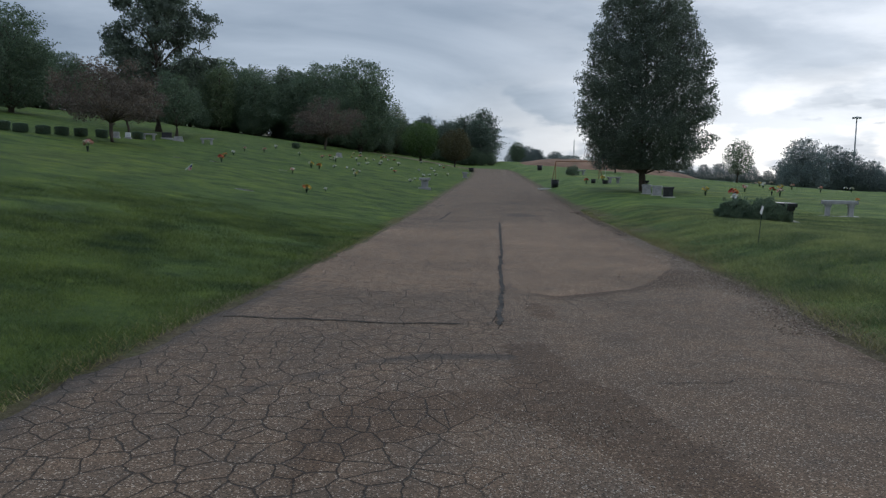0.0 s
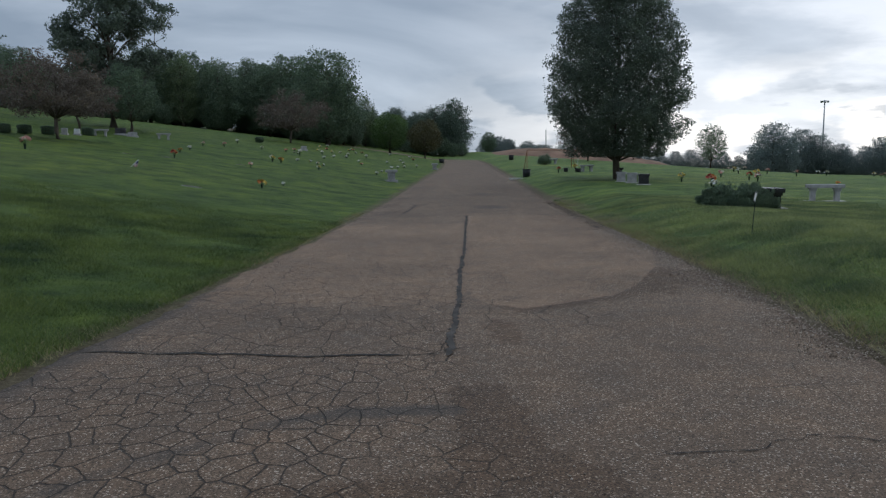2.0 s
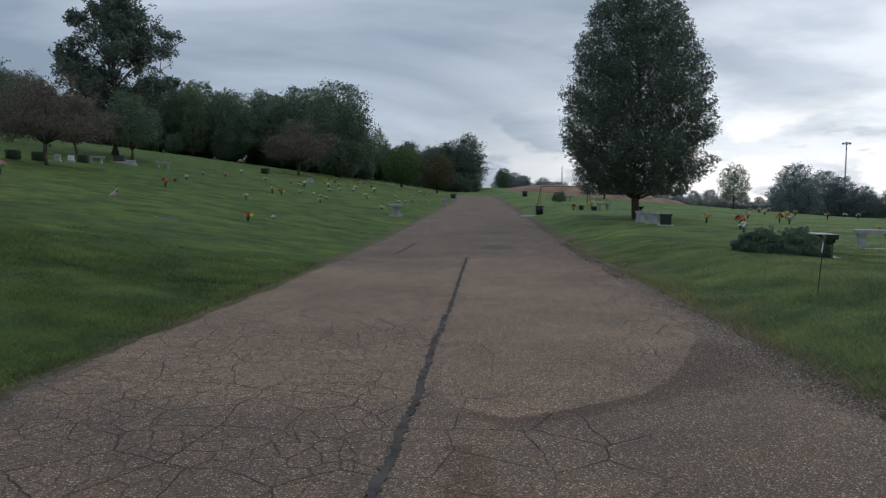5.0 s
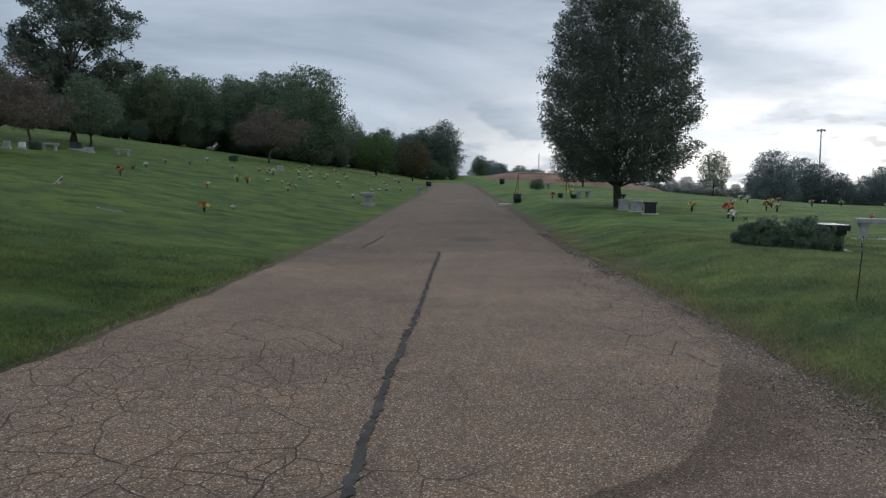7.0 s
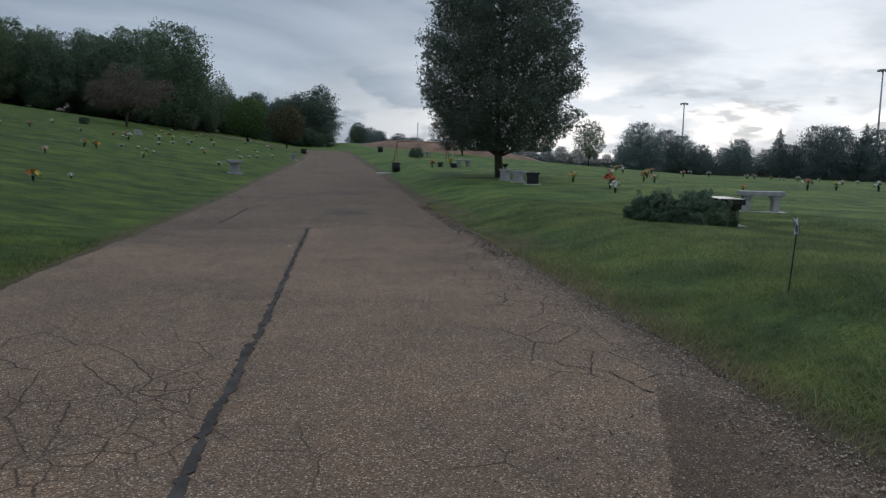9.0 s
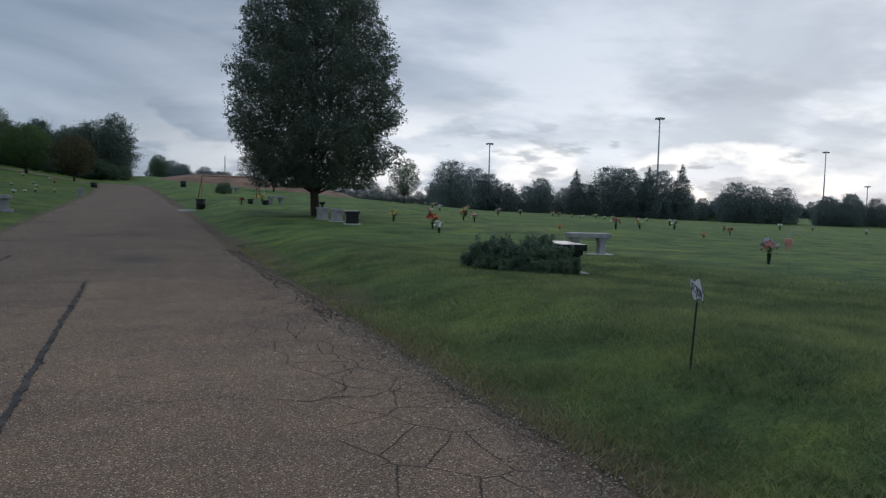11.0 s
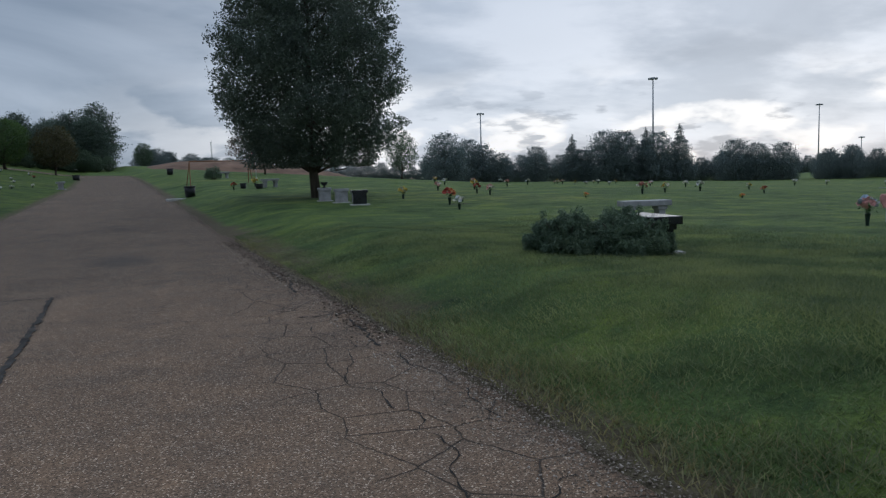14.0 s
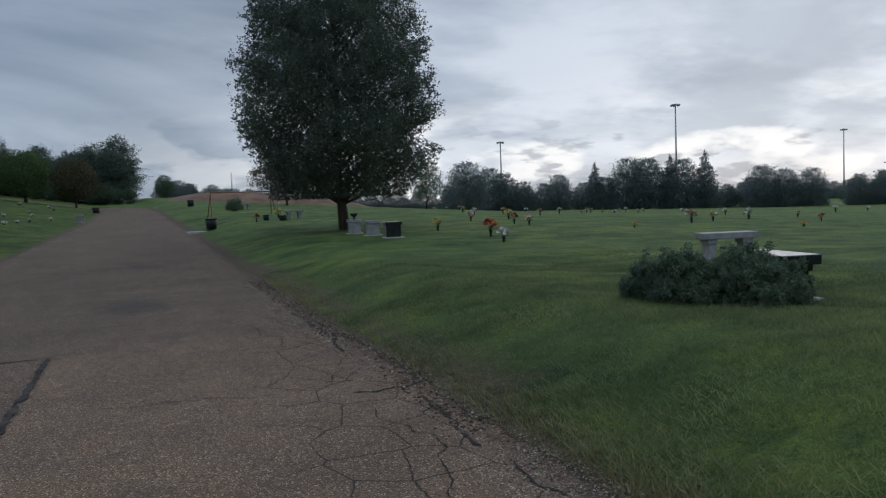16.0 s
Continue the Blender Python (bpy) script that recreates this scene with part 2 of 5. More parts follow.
def asphalt():
    """Old chip-sealed asphalt: pale stone chips in brown binder, crazed where it is worn, with gravelly and damp stains."""
    m, t, b = material("chip_sealed_asphalt", 0.85, 0, 0.25)
    c = node(t, "ShaderNodeTexCoord")
    chips = node(t, "ShaderNodeTexVoronoi", [("Scale", 125.0)], feature="F1")
    t.links.new(c.outputs["Object"], chips.inputs["Vector"])
    chip_value = node(t, "ShaderNodeSeparateColor")
    t.links.new(chips.outputs["Color"], chip_value.inputs[0])
    stone = ramp_of(t, chip_value.outputs[0], (0.0, (0.047, 0.034, 0.024)), (0.22, (0.086, 0.062, 0.044)), (0.55, (0.128, 0.088, 0.061)), (0.90, (0.178, 0.127, 0.090)), (1.0, (0.42, 0.36, 0.30)))
    cloud = ramp_of(t, noise_tex(t, 0.35, 5, 0.6), (0.3, (0.78, 0.78, 0.78)), (0.7, (1.15, 1.13, 1.10)))
    mid = ramp_of(t, noise_tex(t, 2.2, 6, 0.7), (0.3, (0.84, 0.86, 0.88)), (0.7, (1.22, 1.14, 1.04)))
    col = blend(t, 1.0, blend(t, 1.0, stone, cloud, "MULTIPLY"), mid, "MULTIPLY")
    loose = node(t, "ShaderNodeAttribute", attribute_name="loose").outputs["Fac"]
    rough_edge = math2(t, "ADD", loose, math2(t, "MULTIPLY", math2(t, "SUBTRACT", noise_tex(t, 5.0, 7, 0.75), 0.5), 1.3))
    damp = steps(t, rough_edge, 0.42, 0.62)
    col = blend(t, math2(t, "MULTIPLY", damp, 0.58), col, blend(t, 1.0, col, (0.52, 0.45, 0.39), "MULTIPLY"))
    oil = node(t, "ShaderNodeAttribute", attribute_name="oil").outputs["Fac"]
    oily = steps(t, math2(t, "ADD", oil, math2(t, "MULTIPLY", math2(t, "SUBTRACT", noise_tex(t, 4.5, 5, 0.7), 0.5), 0.8)), 0.35, 0.8)
    col = blend(t, math2(t, "MULTIPLY", oily, 0.62), col, (0.042, 0.039, 0.036))
    pale = node(t, "ShaderNodeAttribute", attribute_name="pale").outputs["Fac"]
    smooth = steps(t, math2(t, "ADD", pale, math2(t, "MULTIPLY", math2(t, "SUBTRACT", noise_tex(t, 4.0, 6, 0.7), 0.5), 0.8)), 0.42, 0.58)
    col = blend(t, math2(t, "MULTIPLY", smooth, 0.75), col, blend(t, 1.0, col, (1.42, 1.36, 1.30), "MULTIPLY"))
    # crazing: cells with a warped outline
    warp = node(t, "ShaderNodeTexNoise", [("Scale", 3.0), ("Detail", 4.0)])
    t.links.new(c.outputs["Object"], warp.inputs["Vector"])
    off = node(t, "ShaderNodeVectorMath", [(3, 0.09)], operation="SCALE")
    t.links.new(warp.outputs["Color"], off.inputs[0])
    moved = node(t, "ShaderNodeVectorMath", operation="ADD")
    t.links.new(c.outputs["Object"], moved.inputs[0])
    t.links.new(off.outputs[0], moved.inputs[1])
    jag = node(t, "ShaderNodeTexNoise", [("Scale", 17.0), ("Detail", 4.0), ("Roughness", 0.65)])
    t.links.new(c.outputs["Object"], jag.inputs["Vector"])
    jag_off = node(t, "ShaderNodeVectorMath", [(3, 0.034)], operation="SCALE")
    t.links.new(jag.outputs["Color"], jag_off.inputs[0])
    jagged = node(t, "ShaderNodeVectorMath", operation="ADD")
    t.links.new(moved.outputs[0], jagged.inputs[0])
    t.links.new(jag_off.outputs[0], jagged.inputs[1])
    flat = node(t, "ShaderNodeVectorMath", [(1, (1, 0.8, 0))], operation="MULTIPLY")
    t.links.new(jagged.outputs[0], flat.inputs[0])
    lines = []
    for scale, width in ((5.6, 0.042), (2.1, 0.016)):
        v = node(t, "ShaderNodeTexVoronoi", [("Scale", scale)], feature="DISTANCE_TO_EDGE", voronoi_dimensions="2D")
        t.links.new(flat.outputs[0], v.inputs["Vector"])
        lines.append(steps(t, v.outputs["Distance"], width * 0.25, width, 1.0, 0.0))
    crazed = node(t, "ShaderNodeAttribute", attribute_name="crazed").outputs["Fac"]
    near = steps(t, math2(t, "ADD", crazed, math2(t, "MULTIPLY", math2(t, "SUBTRACT", noise_tex(t, 1.1, 4, 0.6), 0.5), 1.3)), 0.25, 0.75)
    slabs = node(t, "ShaderNodeAttribute", attribute_name="slabs").outputs["Fac"]
    wide = steps(t, math2(t, "ADD", slabs, math2(t, "MULTIPLY", math2(t, "SUBTRACT", noise_tex(t, 0.5, 3, 0.6), 0.5), 1.6)), 0.15, 0.55)
    crack = math2(t, "MAXIMUM", math2(t, "MULTIPLY", lines[0], near), math2(t, "MULTIPLY", lines[1], wide))
    col = blend(t, math2(t, "MULTIPLY", crack, 0.8), col, (0.03, 0.026, 0.022))
    t.links.new(col, b.inputs["Base Color"])
    relief = math2(t, "SUBTRACT", math2(t, "MULTIPLY", chip_value.outputs[1], 0.4), math2(t, "MULTIPLY", crack, 1.6))
    bump(t, b, relief, 1.0, 0.009)
    return m


LAWN = grass_ground()
ASPHALT = asphalt()
TAR = plain("crack_sealing_tar", (0.080, 0.072, 0.065), 0.95, 0, 14, 0.5, 0.6, 0.08)
CRACK = plain("open_crack", (0.022, 0.019, 0.016), 0.95)
BLADE = leaf_material("grass_blade", (0.062, 0.100, 0.034), (0.150, 0.192, 0.072), 0.45, 0.9, 0.6, 0.28)
# copy of the grass blade with the field's glare put into its colour
BLADE_GLARE = leaf_material("glare_paled_grass_blade", (0.110, 0.150, 0.076), (0.250, 0.284, 0.156), 0.5, 0.9, 0.6, 0.35)
STRAW = leaf_material("dry_grass_blade", (0.14, 0.14, 0.06), (0.30, 0.25, 0.12), 0.3)
LEAF = leaf_material("dark_green_leaf", (0.076, 0.102, 0.086), (0.130, 0.164, 0.132))
LEAF_WOOD = leaf_material("woodland_leaf", (0.078, 0.122, 0.088), (0.152, 0.206, 0.132))
LEAF_LIGHT = leaf_material("light_green_leaf", (0.057, 0.114, 0.036), (0.125, 0.199, 0.063))
LEAF_PINE = leaf_material("pine_needle", (0.060, 0.094, 0.080), (0.118, 0.160, 0.128))
LEAF_PLUM = leaf_material("purple_leaf", (0.090, 0.074, 0.066), (0.160, 0.124, 0.104))
LEAF_ASH = leaf_material("olive_green_leaf", (0.096, 0.140, 0.082), (0.178, 0.226, 0.124))
LEAF_RUST = leaf_material("brownish_leaf", (0.065, 0.065, 0.032), (0.13, 0.115, 0.055))
LEAF_SHRUB = leaf_material("juniper_needle", (0.080, 0.128, 0.094), (0.166, 0.226, 0.146))
# leaf of the distant trees; air haze is mixed into the colour, pale and bluish
LEAF_HAZE = leaf_material("haze_tinted_leaf", (0.130, 0.170, 0.182), (0.205, 0.248, 0.258))
BARK = bark_material("grey_brown_bark", (0.12, 0.095, 0.075))
GRANITE = plain("grey_granite", (0.34, 0.33, 0.325), 0.55, 0, 20, 0.3)
BLACK_GRANITE = plain("black_polished_granite", (0.02, 0.021, 0.024), 0.12, 0, 20, 0.3, 0.02, 0.6)
CONCRETE = plain("pale_concrete", (0.5, 0.48, 0.44), 0.85, 0, 12, 0.3)
BLACK = plain("black_plastic", (0.018, 0.02, 0.022), 0.45)
STEEL = plain("galvanised_steel", (0.42, 0.43, 0.44), 0.6, 0.3)
GREEN_METAL = plain("dark_green_metal", (0.016, 0.035, 0.024), 0.5, 0.2)
WHITE = plain("white_paint", (0.72, 0.72, 0.72), 0.5)
INK = plain("black_paint", (0.02, 0.02, 0.022), 0.6)
RED = plain("red_silk", (0.46, 0.07, 0.05), 0.8)
ORANGE = plain("orange_silk", (0.66, 0.22, 0.07), 0.8)
YELLOW = plain("yellow_silk", (0.70, 0.50, 0.10), 0.7)
PINK = plain("pink_silk", (0.70, 0.34, 0.30), 0.7)
CREAM = plain("cream_silk", (0.74, 0.70, 0.58), 0.7)
BLUE = plain("pale_blue_silk", (0.42, 0.52, 0.66), 0.7)
STEM = plain("green_stem", (0.04, 0.09, 0.03), 0.7)
BRONZE = plain("dull_bronze", (0.07, 0.055, 0.035), 0.7, 0.4)
COPPER = plain("rust_brown_metal", (0.26, 0.12, 0.06), 0.6, 0.3)
SOIL = plain("red_brown_soil", (0.21, 0.125, 0.082), 0.95, 0, 2.0, 0.4, 0.6)


# ---- shapes ----
def mesh_of(name, verts, faces, mats, smooth=False, index=None):
    """A mesh from arrays: verts n x 3, faces m x k."""
    verts, faces = np.asarray(verts, np.float32), np.asarray(faces, np.int32)
    me = bpy.data.meshes.new(name)
    n, k = faces.shape
    me.vertices.add(len(verts))
    me.vertices.foreach_set("co", verts.ravel())
    me.loops.add(n * k)
    me.loops.foreach_set("vertex_index", faces.ravel())
    me.polygons.add(n)
    me.polygons.foreach_set("loop_start", np.arange(0, n * k, k, dtype=np.int32))
    if smooth:
        me.polygons.foreach_set("use_smooth", np.ones(n, bool))
    if index is not None:
        me.polygons.foreach_set("material_index", np.asarray(index, np.int32))
    for m in mats:
        me.materials.append(m)
    me.update(calc_edges=True)
    return me


def part(name, bm, mat, parent, label="", smooth=False):
    me = bpy.data.meshes.new(name)
    bm.normal_update()
    bm.to_mesh(me)
    bm.free()
    me.materials.append(mat)
    if smooth:
        me.polygons.foreach_set("use_smooth", np.ones(len(me.polygons), bool))
    ob = new(name, me)
    ob.parent = parent
    return tagged(ob, label)


def array_part(name, me, parent, label=""):
    ob = new(name, me)
    ob.parent = parent
    return tagged(ob, label)


def thing(name, m, label, category, group="", kind=""):
    ob = new(name)
    ob.empty_display_size = 0.2
    ob.matrix_world = m
    return tagged(ob, label, category, group, kind)


def box(bm, lo, hi, bevel=0.01):
    made = bmesh.ops.create_cube(bm, size=1.0)["verts"]
    for v in made:
        v.co = Vector([lo[k] + (v.co[k] + 0.5) * (hi[k] - lo[k]) for k in range(3)])
    if bevel:
        bmesh.ops.bevel(bm, geom=list({e for v in made for e in v.link_edges}), offset=bevel, segments=2, affect="EDGES", profile=0.6)
    return bm


def lathe(bm, rings, sides=16, m=Matrix()):
    """Rings of (radius, z), joined and closed at both ends."""
    last = None
    loops = []
    for r, z in rings:
        loops.append([bm.verts.new(m @ Vector((r * math.cos(2 * math.pi * i / sides), r * math.sin(2 * math.pi * i / sides), z))) for i in range(sides)])
    for a, b in zip(loops, loops[1:]):
        for i in range(sides):
            bm.faces.new((a[i], a[(i + 1) % sides], b[(i + 1) % sides], b[i]))
    bm.faces.new(loops[0][::-1])
    bm.faces.new(loops[-1])
    return bm


def rod(bm, points, radii, sides=8):
    """A tapered tube along points."""
    loops = []
    for i, p in enumerate(points):
        p = Vector(p)
        d = (Vector(points[min(i + 1, len(points) - 1)]) - Vector(points[max(i - 1, 0)])).normalized()
        q = d.to_track_quat("Z", "Y")
        loops.append([bm.verts.new(p + q @ Vector((radii[i] * math.cos(2 * math.pi * k / sides), radii[i] * math.sin(2 * math.pi * k / sides), 0))) for k in range(sides)])
    for a, b in zip(loops, loops[1:]):
        for k in range(sides):
            bm.faces.new((a[k], a[(k + 1) % sides], b[(k + 1) % sides], b[k]))
    bm.faces.new(loops[0][::-1])
    bm.faces.new(loops[-1])
    return bm


# ---- the lie of the land ----
LEFT_Y, LEFT_X = (-40, 0, 4.4, 8, 16, 26, 36, 45, 52, 67, 85, 97, 103, 109, 116), (-4.2, -3.0, -2.72, -2.46, -1.91, -1.45, -0.85, -0.2, 0.5, 2.0, 2.9, 2.2, -2, -12, -32)
RIGHT_Y, RIGHT_X = (-40, 0, 6, 8.4, 14, 20, 28, 38, 54, 80, 96, 103, 109, 116), (5.0, 3.5, 3.56, 3.84, 4.25, 4.62, 5.1, 5.7, 6.3, 6.9, 7.0, 5.0, -2, -20)


def smoothstep(u):
    u = np.clip(u, 0, 1)
    return u * u * (3 - 2 * u)


def land(x, y):
    """Height of the ground and of the road on it."""
    x, y = np.asarray(x, float), np.asarray(y, float)
    el, er = np.interp(y, LEFT_Y, LEFT_X), np.interp(y, RIGHT_Y, RIGHT_X)
    foot = np.where(y > 85, 2.9, el)
    er = np.where(y > 96, 7.0, er)
    rise = 2.3 * smoothstep((y - 22) / 85) + 1.3 * smoothstep((y - 98) / 40)
    z = rise * (1 - 0.9 * smoothstep((x - 8) / 45))
    left = np.maximum(foot - x, 0)
    bank = 0.16 * left - 0.15 * (1 - np.exp(-left / 1.2))
    z = z + 18 * (1 - np.exp(-np.maximum(bank, 0) / 18)) * smoothstep((y + 60) / 40)
    z = z + 0.415 * smoothstep((x - er + 0.1) / 2.5) - 0.14 * smoothstep((x - 6.2) / 4) * smoothstep((36 - y) / 8) - 0.022 * np.clip(x - 16, 0, 90)
    fade = smoothstep((np.hypot(x, y - 60) - 260) / 500)
    return z * (1 - fade) - 1.0 * fade


def ground_z(x, y):
    return float(land(x, y))


def spread(parts):
    return np.unique(np.concatenate([np.arange(a, b, s) for a, b, s in parts]))


def grid_faces(nx, ny):
    i = np.arange(nx * ny).reshape(ny, nx)
    return np.stack([i[:-1, :-1].ravel(), i[:-1, 1:].ravel(), i[1:, 1:].ravel(), i[1:, :-1].ravel()], 1)


def wobble(x, y, s, seed=0.0):
    return np.array([noise.noise((a * s + seed, b * s, seed)) for a, b in zip(np.ravel(x), np.ravel(y))]).reshape(np.shape(x))


def make_ground():
    xs = spread([(-2400, -400, 250), (-400, -120, 20), (-120, -40, 4), (-40, -14, 1.0), (-14, 14, 0.25), (14, 40, 1.0), (40, 160, 5), (160, 400, 20), (400, 2401, 250)])
    ys = spread([(-1500, -100, 200), (-100, -10, 5), (-10, 40, 0.4), (40, 130, 1.5), (130, 300, 8), (300, 700, 40), (700, 3001, 300)])
    X, Y = np.meshgrid(xs, ys)
    Z = land(X, Y)
    el, er = np.interp(Y, LEFT_Y, LEFT_X), np.interp(Y, RIGHT_Y, RIGHT_X)
    inside = (X > el + 0.12) & (X < er - 0.12) & (Y > -39) & (Y < 115)
    out = np.maximum(el - X, X - er)
    near = (np.abs(X) < 45) & (Y < 130) & (Y > -20)
    rolls = np.zeros_like(Z)
    rolls[near] = wobble(X[near], Y[near], 0.45) * np.where(X[near] > 0, 0.016, 0.042) + wobble(X[near], Y[near], 1.3, 7.0) * np.where(X[near] > 0, 0.014, 0.022)
    Z = Z + rolls * smoothstep(out / 1.0) + 0.03 * smoothstep(out / 0.3)
    Z[inside] -= 0.06
    verge = np.clip(1 - out / np.where((Y > 19) & (Y < 34) & (X > 0), 1.3, 0.7), 0, 1) * np.where(X > 0, 1.0, 0.75)
    me = mesh_of("ground", np.stack([X, Y, Z], -1).reshape(-1, 3), grid_faces(len(xs), len(ys)), [LAWN], True)
    # mask for the glare tint of the lawn right of the lane
    me.attributes.new("field", "FLOAT", "POINT").data.foreach_set("value", smoothstep((X - 3.0) / 1.5).ravel().astype(np.float32))
    me.attributes.new("verge", "FLOAT", "POINT").data.foreach_set("value", verge.ravel().astype(np.float32))
    tagged(new("ground", me), "mown green cemetery lawn over rolling ground", "lawn", "", "structure")


def ribbon_distance(X, Y, line):
    """Distance from points to a broken line."""
    best = np.full(X.shape, 1e9)
    for (ax, ay), (bx, by) in zip(line, line[1:]):
        ux, uy = bx - ax, by - ay
        f = np.clip(((X - ax) * ux + (Y - ay) * uy) / (ux * ux + uy * uy), 0, 1)
        best = np.minimum(best, np.hypot(X - ax - f * ux, Y - ay - f * uy))
    return best


# the newer overlay beside the seam, and the stained ground before it
OVERLAY = [(4.25, 14.5), (3.58, 12.2), (3.25, 11.4), (2.8, 10.46), (2.4, 9.85), (2.05, 9.6), (1.6, 9.3), (1.3, 9.15), (1.0, 9.35), (0.8, 9.8), (0.95, 13), (1.35, 19.5), (2.2, 34), (5.4, 34)]
STAIN = [(0.45, 6.5), (0.8, 6.5), (0.9, 5.9), (0.9, 5.4), (1.2, 5.1), (1.32, 4.35), (1.5, 3.8), (1.55, 3.2), (1.1, 3.2), (0.95, 3.6), (0.7, 4.0), (0.45, 4.35), (0.2, 4.5), (-0.1, 4.2), (-0.5, 3.9), (-0.8, 3.3), (-0.95, 4.2), (-0.8, 4.6), (-0.5, 4.95), (0.4, 5.1), (0.45, 5.8)]


def depth_inside(X, Y, ring):
    """Distance to the ring's edge, above zero inside it."""
    closed = ring + ring[:1]
    odd = np.zeros(X.shape, bool)
    for (ax, ay), (bx, by) in zip(closed, closed[1:]):
        if ay != by:
            odd ^= ((ay > Y) != (by > Y)) & (X < (bx - ax) * (Y - ay) / (by - ay) + ax)
    d = ribbon_distance(X, Y, closed)
    return np.where(odd, d, -d)


def make_road():
    ys = spread([(-39, -2, 1.0), (-2, 2, 0.2), (2, 15, 0.06), (15, 26, 0.1), (26, 60, 0.5), (60, 116.1, 1.0)])
    us = np.linspace(0, 1, 113)
    U, Y = np.meshgrid(us, ys)
    el, er = np.interp(Y, LEFT_Y, LEFT_X), np.interp(Y, RIGHT_Y, RIGHT_X)
    ragged_l = wobble(Y * 0 + 3.0, Y, 0.9)[:, :1] * 0.10 + wobble(Y * 0 + 9.0, Y, 3.5)[:, :1] * 0.06
    ragged_r = wobble(Y * 0 + 21.0, Y, 0.7)[:, :1] * 0.14 + wobble(Y * 0 + 31.0, Y, 3.0)[:, :1] * 0.09
    X = (el + ragged_l) * (1 - U) + (er + ragged_r) * U
    Z = land(X, Y) + 0.004 + wobble(X, Y, 0.6, 3.0) * 0.012
    skirt = np.minimum(U, 1 - U) < 1e-6
    Z = np.where(skirt, Z - 0.07, Z)
    me = mesh_of("road", np.stack([X, Y, Z], -1).reshape(-1, 3), grid_faces(len(us), len(ys)), [ASPHALT], True)
    over = depth_inside(X, Y, OVERLAY)
    before = np.where(over < 0, np.exp(-np.maximum(-over, 0) / (0.28 + 0.5 * smoothstep((X - 2.2) / 1.0))), 0.5 - over / 0.12)
    loose = np.clip(before, 0, 0.85) * smoothstep((12.8 - Y) / 1.2) * smoothstep((X - 0.8) / 0.3) * smoothstep((Y - 7.8) / 0.8)
    loose = np.maximum(loose, np.clip(0.5 + depth_inside(X, Y, STAIN) / 0.3, 0, 0.9))
    loose = np.maximum(loose, 0.8 * np.exp(-(((X - 0.97) / 0.2) ** 2 + ((Y - 8.1) / 0.75) ** 2)))
    loose = np.maximum(loose, 0.7 * np.exp(-((er - X) / 0.35) ** 2))
    oil = np.exp(-(ribbon_distance(X, Y, [(-1.5, 4.85), (-1.19, 5.25), (-0.87, 5.55), (-0.47, 5.9), (-0.15, 6.0), (0.42, 6.02)]) / 0.14) ** 2) * (0.62 + 0.3 * smoothstep((X + 0.5) / 0.4))
    oil = np.maximum(oil, 0.75 * np.exp(-(((X - 2.6) / 1.0) ** 2 + ((Y - 27.5) / 1.6) ** 2)))
    oil = np.maximum(oil, 0.6 * np.exp(-(((X - 3.0) / 0.5) ** 2 + ((Y - 36) / 2.5) ** 2)))
    oil = np.maximum(oil, 0.8 * np.exp(-((X - el) / 0.38) ** 2) * smoothstep((14 - Y) / 5))
    crazed = 1.15 * smoothstep((7.3 - Y) / 0.6) * smoothstep((0.6 - X) / 1.2)
    crazed = np.maximum(crazed, 0.5 * smoothstep((17 - Y) / 5) * smoothstep((1.2 - X) / 0.8))
    slabs = 0.85 * smoothstep((X - er + 1.7) / 0.8) * smoothstep((Y - 11) / 2) * smoothstep((28 - Y) / 4)
    slabs = np.maximum(slabs, 0.5 * smoothstep((17 - Y) / 5) * smoothstep((1.2 - X) / 0.8) * smoothstep((Y - 7) / 0.8))
    slabs = np.maximum(slabs, 0.45 * smoothstep((10.5 - Y) / 1.0) * smoothstep((2.4 - X) / 0.6) * smoothstep((Y - 6.5) / 1.0))
    slabs = np.maximum(slabs, 0.12)
    pale = np.clip(0.5 + over / 0.25, 0, 0.8) * smoothstep((28 - Y) / 8)
    pale = np.maximum(pale, 0.6 * smoothstep((Y - 8.0) / 2) * smoothstep((24 - Y) / 5) * smoothstep((np.interp(Y, (7, 23.3), (0.6, 1.75)) - X) / 0.1))
    for key, value in (("loose", loose), ("oil", oil), ("crazed", crazed), ("slabs", slabs), ("pale", pale)):
        me.attributes.new(key, "FLOAT", "POINT").data.foreach_set("value", value.ravel().astype(np.float32))
    return tagged(new("road", me), "cracked tan chip-sealed asphalt lane with patches", "road", "", "structure")


